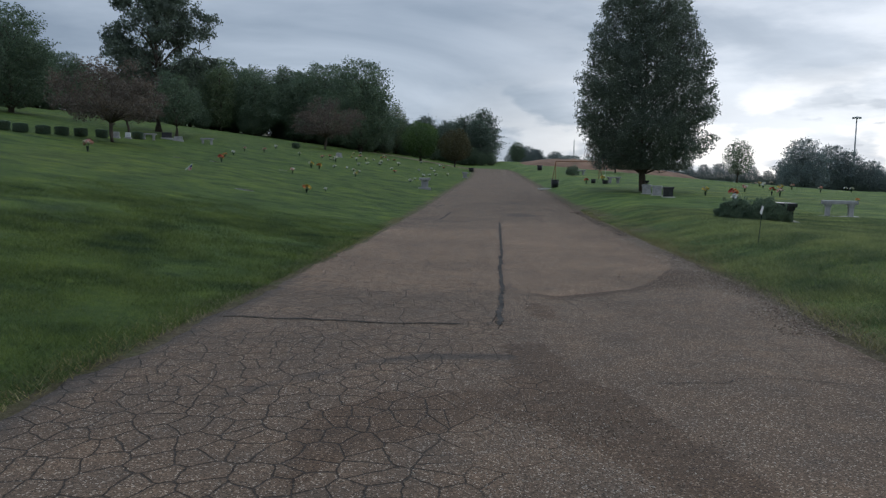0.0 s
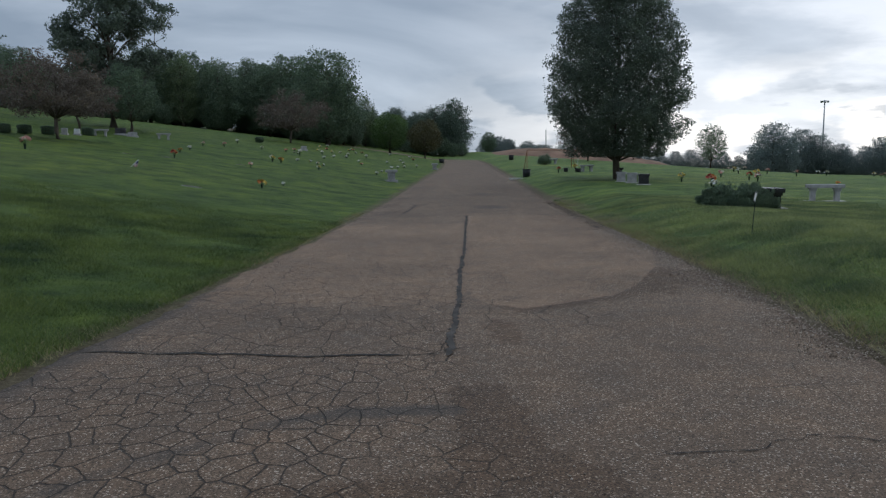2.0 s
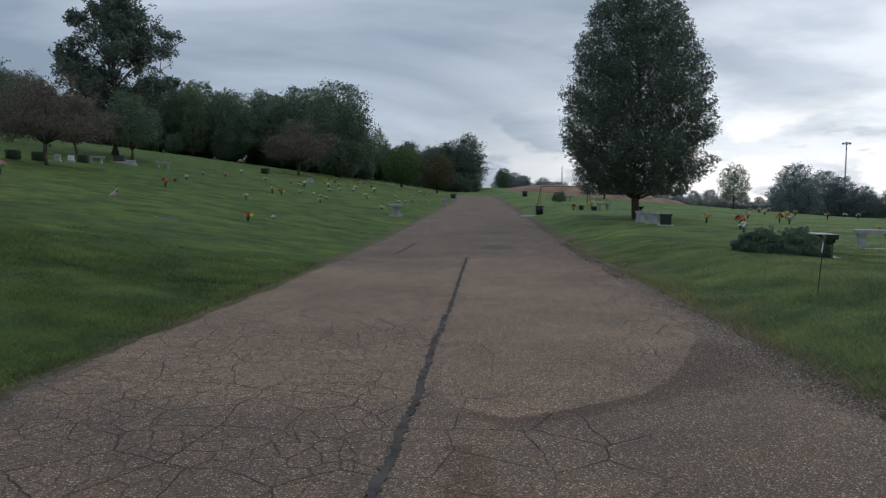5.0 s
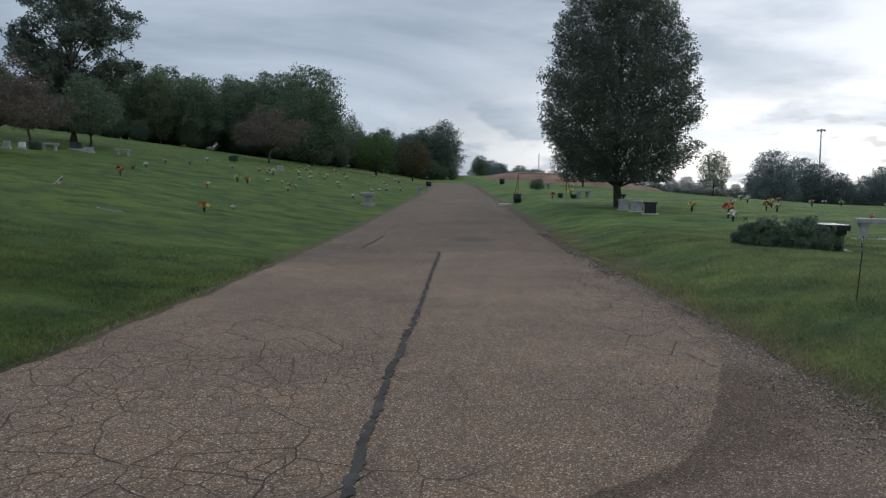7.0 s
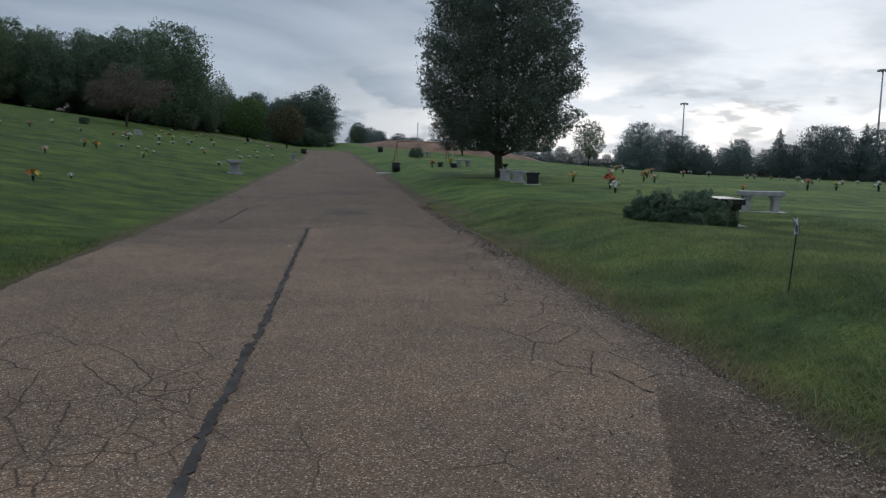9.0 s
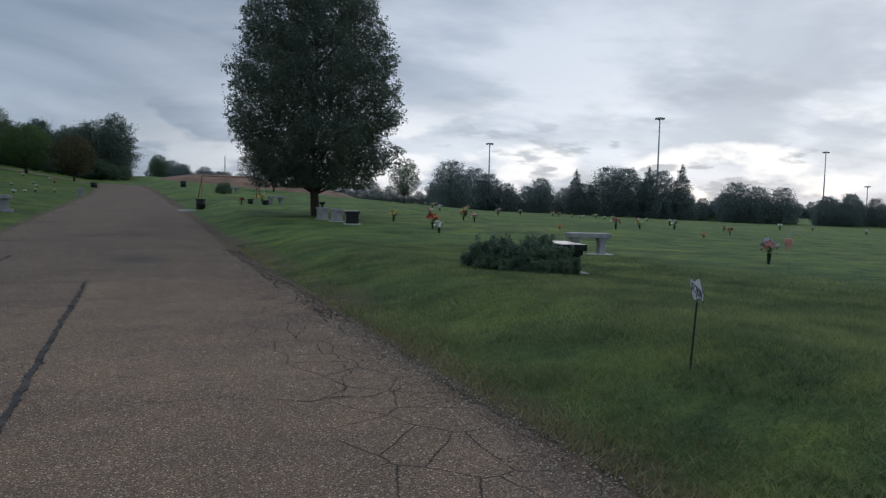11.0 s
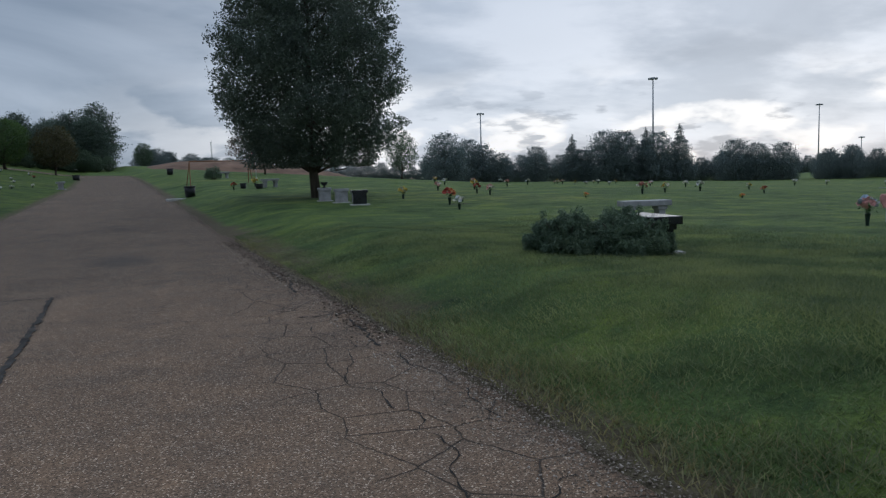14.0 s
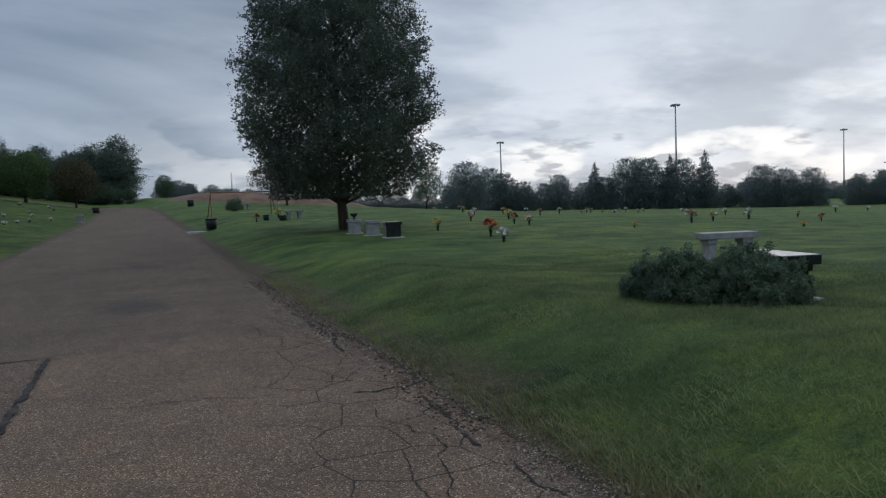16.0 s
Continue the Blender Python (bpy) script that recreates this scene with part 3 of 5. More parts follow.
def seam(name, line, width, mat, road, label, lift=0.007, rag=0.35, seed=1.0, sway_by=0.03):
    """A ragged strip on the road along a broken line."""
    pts = []
    for (ax, ay), (bx, by) in zip(line, line[1:]):
        n = max(2, int(math.hypot(bx - ax, by - ay) / 0.05))
        pts += [(ax + (bx - ax) * k / n, ay + (by - ay) * k / n) for k in range(n)]
    pts.append(line[-1])
    verts = []
    for k, (x, y) in enumerate(pts):
        q, p = pts[min(k + 1, len(pts) - 1)], pts[max(k - 1, 0)]
        d = Vector((q[0] - p[0], q[1] - p[1])).normalized()
        sway = noise.noise((x * 1.7 + seed, y * 1.7, seed)) * sway_by + noise.noise((x * 5 + seed, y * 5, 2)) * sway_by * 0.6
        for side in (-1, 1):
            w = width * 0.5 * (1 + rag * 2 * noise.noise((x * 16 + 5 * side, y * 16, seed + side)))
            w *= 0.25 if k in (0, len(pts) - 1) else 1
            a, b = x - d.y * (sway + side * w), y + d.x * (sway + side * w)
            verts.append((a, b, ground_z(a, b) + 0.004 + noise.noise((a * 0.6 + 3.0, b * 0.6, 3.0)) * 0.012 + lift))
    faces = [(2 * k, 2 * k + 1, 2 * k + 3, 2 * k + 2) for k in range(len(pts) - 1)]
    ob = new(name, mesh_of(name, verts, faces, [mat]))
    ob.parent = road
    return tagged(ob, label)


make_ground()
ROAD = make_road()
seam("tar_seam", [(0.45, 7.25), (0.65, 9.5), (0.77, 11.6), (1.02, 15.0), (1.30, 19.5), (1.54, 23.3)], 0.056, TAR, ROAD, "dark crumbling tar-filled seam", 0.008, 0.8, 2.0, 0.02)
seam("crack", [(-2.45, 7.55), (-1.6, 7.42), (-0.6, 7.3), (0.42, 7.28)], 0.034, CRACK, ROAD, "long dark crack", 0.006, 1.2, 4.0, 0.07)
seam("crack", [(-1.55, 23.4), (0.1, 23.3), (1.52, 23.3)], 0.03, CRACK, ROAD, "", 0.006, 0.5, 5.0)
seam("tar_seam", [(-0.35, 24.2), (-0.15, 26.2), (0.03, 28.7)], 0.07, TAR, ROAD, "", 0.008, 0.4, 6.0)
seam("crack", [(-1.3, 33.2), (-0.3, 32.9)], 0.12, CRACK, ROAD, "", 0.006, 0.5, 7.0)
for line, seed in (([(1.7, 15.3), (2.6, 15.0), (3.5, 14.8), (4.0, 15.1)], 8.0), ([(2.0, 20.6), (3.2, 20.3), (4.1, 20.4)], 10.0),
                   ([(3.4, 15.0), (3.7, 16.2), (3.6, 17.2), (4.0, 18.4), (3.9, 19.4)], 11.0), ([(3.1, 12.9), (3.4, 12.3), (3.5, 11.9)], 12.0),
                   ([(1.5, 5.2), (2.3, 5.5), (3.3, 5.2)], 14.0), ([(3.9, 20.4), (4.3, 21.4), (4.2, 22.6)], 15.0)):
    seam("crack", line, 0.009, CRACK, ROAD, "", 0.006, 1.3, seed, 0.14)
for line, width, seed in (([(4.2, 18.2), (4.35, 18.9), (4.3, 19.6)], 0.022, 21.0), ([(3.95, 20.0), (4.3, 19.85), (4.6, 19.95)], 0.035, 22.0), ([(4.1, 16.0), (4.25, 17.0), (4.2, 17.9)], 0.009, 23.0), ([(4.4, 21.6), (4.55, 22.6), (4.6, 24.0)], 0.03, 24.0)):
    seam("crack", line, width, CRACK, ROAD, "gaping crack at the crumbling edge", 0.006, 1.4, seed, 0.12)


# ---- trees ----
def ball(rng, n):
    """Points spread evenly in a ball."""
    p = rng.normal(0, 1, (n, 3))
    return p / np.linalg.norm(p, axis=1, keepdims=True) * rng.uniform(0, 1, (n, 1)) ** 0.4


def leaves(rng, centres, spread_r, count, size, flat=0.75, slim=0.55, rise=0.0):
    """Small folded leaves scattered in clumps round centres."""
    c = centres[rng.integers(0, len(centres), count)] + ball(rng, count) * spread_r * np.array([1, 1, flat])
    d = rng.normal(0, 1, (count, 3)) + np.array([0, 0, rise])
    d /= np.linalg.norm(d, axis=1, keepdims=True)
    s = np.cross(d, rng.normal(0, 1, (count, 3)))
    s /= np.linalg.norm(s, axis=1, keepdims=True) + 1e-9
    n = np.cross(d, s)
    w = size * rng.uniform(0.6, 1.3, (count, 1))
    v = np.stack([c - d * w, c + s * w * slim + n * w * 0.15, c + d * w, c - s * w * slim + n * w * 0.15], 1).reshape(-1, 3)
    return v, np.arange(count * 4).reshape(-1, 4)


def tree(name, label, height, radius, foot, outline, leaf, count, size, seed, clump=0.45, limbs=26, boughs=90, trunk_r=0.16, conifer=False, lean=0.0, limb_parts=False, lump=0.0, hole=0.75):
    """A tapered trunk, limbs and a crown of leaf clumps. outline: crown radius (share of radius) from the crown's foot to its top."""
    rng = np.random.default_rng(seed)
    ob = thing(name, Matrix(), label, "tree")
    hs = np.linspace(0, 1, len(outline))
    bm = bmesh.new()
    top = height * (0.95 if conifer else 0.8)
    spine = [Vector((lean * k / 6 + 0.10 * math.sin(seed + k * 1.3) * (k > 0), 0.1 * math.cos(seed + k * 1.7) * (k > 0), -0.15 + (top + 0.15) * k / 6)) for k in range(7)]
    rod(bm, spine, [trunk_r * 1.35] + [trunk_r * (1 - 0.13 * k) for k in range(1, 7)], 10)
    part("trunk", bm, BARK, ob, smooth=True)
    bm = bmesh.new()
    tips = []
    for k in range(limbs):
        u = (k + rng.uniform(0, 1)) / limbs
        zc = foot + (height - foot) * u
        ang = 2.4 * k + rng.uniform(-0.4, 0.4)
        r = radius * np.interp(u, hs, outline) * rng.uniform(0.58, 0.80)
        z0 = max(foot * 0.8, zc - r * (0.15 if conifer else 0.85))
        z0 = min(z0, top * 0.97)
        f = (z0 + 0.15) / (top + 0.15) * 6
        a = spine[min(5, int(f))].lerp(spine[min(6, int(f) + 1)], f - int(f))
        e = Vector((r * math.cos(ang), r * math.sin(ang), zc))
        m1 = a.lerp(e, 0.45) + Vector((0, 0, 0.12 * r))
        rr = trunk_r * (0.42 - 0.25 * u)
        if limb_parts:
            part("limb", rod(bmesh.new(), [a, m1, e], [rr, rr * 0.6, rr * 0.15], 6), BARK, ob, smooth=True)
        else:
            rod(bm, [a, m1, e], [rr, rr * 0.6, rr * 0.15], 5)
        for s in range(3):
            p = a.lerp(e, 0.45 + 0.18 * s)
            q = p + Vector(np.clip(rng.normal(0, 0.2, 3), -0.3, 0.3) + np.array([0, 0, 0.12])) * r
            rod(bm, [p, q], [rr * 0.35, rr * 0.1], 4)
            tips += [q, p]
        tips.append(e)
    tagged(part("branchwork", bm, BARK, ob), kind="stuff")
    if lump:
        c = full_crown(rng, height, radius, foot, outline, count, lump, hole, lean, conifer)
        v, f = leaves(rng, c, 0.06, len(c), size)
        array_part("crown", mesh_of("crown", v, f, [leaf]), ob)
        return ob
    n = boughs
    u = rng.beta(1.15, 1.25, n)
    ang = rng.uniform(0, 2 * math.pi, n)
    ragged = 1 + 0.10 * np.sin(ang * 3 + seed + 4 * u)
    size_b = clump * rng.uniform(1.2, 2.3, (n, 1))
    reach = np.maximum(radius * np.interp(u, hs, outline) * ragged - 0.6 * size_b[:, 0], 0.05)
    r = reach * rng.uniform(0.02, 1.0, n) ** 0.42
    big = np.stack([r * np.cos(ang) + lean * u, r * np.sin(ang), foot + 0.4 * clump + (height - foot - clump) * u], 1)
    ends = np.array([tuple(p) for p in tips]) * np.array([1.0, 1.0, 1.0])
    k = rng.integers(0, n, n * 16)
    small = big[k] + ball(rng, n * 16) * size_b[k] * np.array([1, 1, 0.42 if conifer else 0.62])
    c = np.concatenate([small, ends])
    c[:, 2] = np.maximum(c[:, 2], foot * 0.8)
    v, f = leaves(rng, c, clump * 0.62, count, size, 0.45 if conifer else 0.8)
    array_part("crown", mesh_of("crown", v, f, [leaf]), ob)
    return ob


def full_crown(rng, height, radius, foot, outline, count, lump, hole, lean, layered):
    """Leaf places that fill a crown up to a billowing hull, thinned in upswept streaks."""
    hs = np.linspace(0, 1, len(outline))
    u = rng.uniform(0, 1, count * 2)
    wide = np.interp(u, hs, outline)
    keep = rng.uniform(0, 1, count * 2) < (wide / max(outline)) ** 1.6
    u, wide = u[keep][:count], wide[keep][:count]
    ang = rng.uniform(0, 2 * math.pi, len(u))
    share = rng.uniform(0, 1, len(u)) ** 0.36
    z = foot + (height - foot) * u
    flat = 2.6 if layered else 1.15
    seed = float(rng.uniform(0, 50))
    pick = np.zeros(len(u))
    thin = np.zeros(len(u))
    for k, (a, w, zz, f) in enumerate(zip(ang, wide * radius, z, share)):
        ca, sa = math.cos(a) * w, math.sin(a) * w
        pick[k] = noise.noise((ca * 0.62 + seed, sa * 0.62, zz * 0.62 * flat)) + 0.7 * noise.noise((ca * 1.6, sa * 1.6 + seed, zz * 1.6 * flat)) + 0.6 * noise.noise((ca * 3.6, sa * 3.6 + seed, (zz - 0.5 * w) * 2.4 * flat))
        thin[k] = noise.noise((a * 3.0, w * f * 0.7 + seed, (zz - 1.0 * w * f) * 1.3)) + 0.6 * noise.noise((ca * f * 3, sa * f * 3 + seed, (zz - 1.0 * w * f) * 2.6))
    tuft = np.where(rng.uniform(0, 1, len(u)) < 0.12, rng.uniform(1.0, 1.035, len(u)), 1.0)
    r = radius * wide * share * tuft * (1 + lump * (pick - 0.25))
    ok = thin > -1 + hole * (0.5 + 0.5 * share)
    p = np.stack([r * np.cos(ang) + lean * u, r * np.sin(ang), z + 0.5 * lump * pick * radius * smoothstep((u - 0.5) / 0.3)], 1)
    return p[ok]


def put(ob, x, y, s=1.0, turn=0.0, tall=1.0, sink=0.05):
    ob.matrix_world = pose(x, y, ground_z(x, y) - sink, 0, 0, turn) @ Matrix.Diagonal((s, s, s * tall, 1))
    return ob


def again(ob, x, y, s=1.0, turn=0.0, tall=1.0, label=""):
    keep = ob.scale.copy()
    ob.scale = (1, 1, 1)
    c = copy_thing(ob, pose(x, y, ground_z(x, y) - 0.05, 0, 0, turn) @ Matrix.Diagonal((s, s, s * tall, 1)))
    ob.scale = keep
    return tagged(c, label)


EGG = (0.70, 0.97, 1.02, 1.0, 0.91, 0.76, 0.58, 0.38, 0.08)
ROUND = (0.45, 0.85, 1.0, 1.0, 0.92, 0.75, 0.4)
CONE = (0.9, 1.0, 0.85, 0.68, 0.5, 0.3, 0.06)
pear = put(tree("shade_tree", "tall egg-shaped dark green shade tree on the lawn beside the lane", 13.4, 3.62, 1.25, EGG, LEAF, 430000, 0.043, 3, 0.27, 46, 1, 0.16, lean=-0.25, limb_parts=True, lump=0.17, hole=1.05), 10.35, 40.2)
oak = put(tree("oak_tree", "large loosely branched green oak on the hillside", 13.0, 5.3, 2.0, (0.5, 0.7, 0.8, 0.95, 1.0, 0.9, 0.75, 0.5, 0.2), LEAF, 52000, 0.105, 11, 0.62, 44, 105, 0.30, limb_parts=True), -24.5, 63)
plum = put(tree("plum_tree", "low spreading purple-leaved plum tree on the lawn", 4.7, 3.7, 1.5, (0.75, 1.0, 1.0, 0.85, 0.5), LEAF_PLUM, 15000, 0.06, 21, 0.40, 30, 58, 0.13, limb_parts=True), -19.3, 42.8)
again(plum, -23.2, 54, 0.8, 100)
again(plum, -13.0, 78, 1.1, 200)
again(plum, 16.5, 75, 0.9, 40)
smalltree = put(tree("crab_apple_tree", "small round green ornamental tree on the lawn", 4.9, 2.2, 1.1, ROUND, LEAF_WOOD, 16000, 0.065, 31, 0.36, 20, 46, 0.12, lump=0.34, hole=0.9), -21.4, 58.5)
young = again(smalltree, 26.4, 69, 0.6, 60, 1.3, "young open-crowned green tree on the lawn")
light = put(tree("maple_tree", "rounded light green maple by the lane", 5.2, 2.6, 0.7, ROUND, LEAF_LIGHT, 20000, 0.075, 41, 0.42, 22, 75, 0.15, lump=0.2), -3.8, 98)
rust = put(tree("maple_tree", "rounded brownish-green maple by the lane", 4.8, 2.3, 0.9, ROUND, LEAF_RUST, 16000, 0.075, 43, 0.40, 22, 70, 0.14, lump=0.2), 0.6, 96)
broad = put(tree("woodland_tree", "broad dark green tree at the edge of the wood", 10.8, 4.6, 0.6, ROUND, LEAF_WOOD, 44000, 0.11, 51, 0.66, 28, 100, 0.26, lump=0.36, hole=0.85), -11.0, 92)
tallw = put(tree("woodland_tree", "tall dark green tree in the wood", 14.0, 4.2, 0.3, (0.7, 0.9, 1.0, 0.95, 0.85, 0.7, 0.5, 0.2), LEAF_WOOD, 44000, 0.115, 53, 0.70, 26, 100, 0.24, lump=0.36, hole=0.85), -24, 108, 0.74)
ash = put(tree("woodland_tree", "airy olive-green ash tree in the wood", 12.5, 3.6, 0.8, (0.5, 0.8, 1.0, 0.95, 0.8, 0.55, 0.2), LEAF_ASH, 36000, 0.10, 57, 0.60, 30, 100, 0.2, lump=0.45, hole=1.05), -31, 101, 0.78)
pine = put(tree("pine_tree", "dark green pine at the edge of the wood", 10.5, 4.0, 0.5, (0.6, 0.85, 0.95, 0.95, 0.9, 0.8, 0.6, 0.3), LEAF_PINE, 36000, 0.11, 61, 0.62, 34, 120, 0.22, True, lump=0.5, hole=0.8), 5.6, 128, 0.86)
far_tree = put(tree("field_edge_tree", "dark tree in the row beyond the field, with haze in its leaf colour", 8.6, 4.3, 0.2, (0.8, 1.0, 1.0, 0.95, 0.8, 0.6, 0.3), LEAF_HAZE, 40000, 0.10, 71, 0.50, 24, 90, 0.2, lump=0.36, hole=0.85), 60, 128)
far_cone = put(tree("field_edge_tree", "dark pointed evergreen in the row beyond the field", 9.8, 2.7, 0.2, CONE, LEAF_HAZE, 24000, 0.10, 63, 0.5, 28, 80, 0.2, True, lump=0.4, hole=0.75), 96, 118)
again(broad, -36, 61.5, 0.78, 70)
again(broad, -43, 66, 0.72, 170)
rnd = random.Random(5)
WOOD_AT, WOOD_TOP = (-60, -33, -30, -28, -26.5, -24, -16.7, -14.6, -8.8, -5), (0.15, 0.155, 0.160, 0.143, 0.122, 0.124, 0.140, 0.130, 0.132, 0.10)


def skyline(x, y, slope, tall):
    """The scale at which a tree of that height reaches a line of sight of that slope from the lane's foot."""
    return max(0.3, (1.48 + slope * math.hypot(x, y) - ground_z(x, y)) / tall)


for k in range(96):   # wood along the top of the hillside
    f = k / 95
    x, y = -72 + 62 * f + rnd.uniform(-2, 2), 80 + 30 * f + rnd.uniform(-2, 10)
    slope = np.interp(math.degrees(math.atan2(x, y)), WOOD_AT, WOOD_TOP) * rnd.uniform(0.8, 1.06)
    kind = rnd.choice((tallw, broad, broad, ash, ash))
    again(kind, x, y, skyline(x, y, slope, {tallw: 14.0, broad: 10.8, ash: 12.3}[kind]), rnd.uniform(0, 360))
for k in range(18):
    x, y = -11.5 + 0.98 * k + rnd.uniform(-1, 1), 124 + rnd.uniform(-4, 12)
    again(pine, x, y, skyline(x, y, 0.082 * rnd.uniform(0.76, 0.92), 10.2), rnd.uniform(0, 360))
ROW = ((26.7, 5.5, 0), (28.6, 7.7, 0), (29.8, 6.7, 0), (31.2, 5.0, 0), (33.9, 6.0, 0), (36.6, 7.8, 1), (37.3, 5.2, 0), (39.1, 8.4, 0), (40.4, 8.2, 0), (42.8, 7.8, 0), (44.4, 8.9, 1),
       (48.2, 5.9, 0), (49.6, 5.2, 0), (51.3, 5.1, 0), (54.2, 3.8, 0), (55.6, 3.8, 0), (58.7, 8.6, 1), (60.5, 7.5, 0), (63, 6.5, 0), (66, 7.5, 0), (69, 6, 0), (72, 7, 0), (76, 6, 0), (80, 7, 0), (84, 6, 0))
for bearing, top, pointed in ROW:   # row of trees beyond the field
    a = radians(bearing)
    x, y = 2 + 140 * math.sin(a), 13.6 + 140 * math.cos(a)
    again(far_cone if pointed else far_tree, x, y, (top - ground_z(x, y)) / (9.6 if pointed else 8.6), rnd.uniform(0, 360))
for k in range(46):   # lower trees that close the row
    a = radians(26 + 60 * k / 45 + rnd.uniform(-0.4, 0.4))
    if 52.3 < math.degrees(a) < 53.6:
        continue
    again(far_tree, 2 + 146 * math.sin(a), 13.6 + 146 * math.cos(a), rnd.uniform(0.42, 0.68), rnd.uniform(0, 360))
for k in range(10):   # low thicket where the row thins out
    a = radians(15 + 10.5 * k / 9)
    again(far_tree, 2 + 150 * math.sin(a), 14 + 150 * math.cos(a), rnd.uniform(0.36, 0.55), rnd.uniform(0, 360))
for k in range(60):   # undergrowth along the foot of the wood
    f = k / 59
    again(broad, -74 + 64 * f + rnd.uniform(-1, 1), 78 + 29 * f + rnd.uniform(-2, 5), rnd.uniform(0.26, 0.42), rnd.uniform(0, 360), 0.85, "low dark green undergrowth at the foot of the wood")
for k in range(16):
    again(broad, -16 + 1.5 * k, 118 + rnd.uniform(-1, 2), rnd.uniform(0.22, 0.32), rnd.uniform(0, 360), 0.85, "low dark green undergrowth below the pines")
again(broad, 12.5, 140, 0.34, 20, 1.0, "small round green tree beyond the top of the lane")
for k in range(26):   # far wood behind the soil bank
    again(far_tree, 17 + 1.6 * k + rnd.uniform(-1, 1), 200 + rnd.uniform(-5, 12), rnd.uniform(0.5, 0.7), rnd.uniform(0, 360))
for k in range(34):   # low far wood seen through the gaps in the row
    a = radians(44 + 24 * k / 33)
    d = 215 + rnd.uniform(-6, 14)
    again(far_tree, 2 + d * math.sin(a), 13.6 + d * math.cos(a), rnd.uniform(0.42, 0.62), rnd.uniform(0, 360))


# ---- grass blades near the lane ----
def blades(name, spots, height, width, seed):
    rng = np.random.default_rng(seed)
    x, y = spots
    n = len(x)
    z = land(x, y) + 0.02
    a = rng.uniform(0, 2 * math.pi, n)
    tuft = np.sin(x * 2.1 + 1.3 * np.sin(y * 1.7)) * np.sin(y * 2.6 + 1.1 * np.sin(x * 1.3)) + 0.5 * np.sin(x * 5.3 + y * 3.1)
    hgt = height * rng.uniform(0.5, 1.25, n) * (1 + 0.3 * tuft) * np.interp(y, (14, 28), (1.0, 0.35))
    lean = rng.normal(0, 0.85, (n, 2)) * hgt[:, None]
    w = width * rng.uniform(0.7, 1.3, n)
    p = np.stack([x, y, z], 1)
    side = np.stack([np.cos(a) * w, np.sin(a) * w, np.zeros(n)], 1)
    tip = p + np.stack([lean[:, 0], lean[:, 1], hgt], 1)
    v = np.stack([p - side, p + side, tip], 1).reshape(-1, 3)
    ob = new(name, mesh_of(name, v, np.arange(3 * n).reshape(-1, 3), [BLADE]))
    return tagged(ob, "dry straw-coloured grass along the edge of the lane" if name == "dry_grass" else "short mown grass blades of the lawn", "grass", "", "stuff")


def lawn_spots(seed, n, x0, x1, y0, y1, lane_gap, fade=6.0):
    rng = np.random.default_rng(seed)
    x, y = rng.uniform(x0, x1, n), rng.uniform(y0, y1, n)
    out = np.maximum(np.interp(y, LEFT_Y, LEFT_X) - x, x - np.interp(y, RIGHT_Y, RIGHT_X))
    thin = np.clip(np.minimum(np.minimum(x - x0, x1 - x), y1 - y) / fade, 0, 1)
    thin = np.where((x0 < -5) & (x > -5) | (x1 > 5) & (x < 5), np.clip((y1 - y) / fade, 0, 1), thin)
    worn = np.where((x > 0) & (y > 18.5) & (y < 33), 1 + 4.5 * np.clip(0.5 + np.sin(y * 1.7) * np.cos(y * 0.6 + 1), 0, 1), 1)
    keep = (out > lane_gap * worn * rng.uniform(0, 1, n) ** 0.7) & (rng.uniform(0, 1, n) < thin)
    return x[keep], y[keep]


blades("lawn_grass", lawn_spots(1, 460000, -11, -1.6, 2, 22, 0.08, 4.0), 0.055, 0.005, 1)
blades("lawn_grass", lawn_spots(2, 760000, 3.4, 13.5, 6, 29, 0.5, 4.0), 0.07, 0.005, 2).data.materials[0] = BLADE_GLARE


def verge_spots(seed, n, side, lo, hi, y0, y1):
    rng = np.random.default_rng(seed)
    y = rng.uniform(y0, y1, n)
    off = lo + (hi - lo) * rng.beta(1.2, 2.2, n)
    edge = np.interp(y, LEFT_Y, LEFT_X) - off if side < 0 else np.interp(y, RIGHT_Y, RIGHT_X) + off
    return edge, y


blades("dry_grass", verge_spots(8, 15000, 1, -0.02, 0.9, 6, 30), 0.07, 0.004, 8).data.materials[0] = STRAW
blades("dry_grass", verge_spots(9, 4000, -1, -0.02, 0.5, 3, 25), 0.05, 0.004, 9).data.materials[0] = STRAW


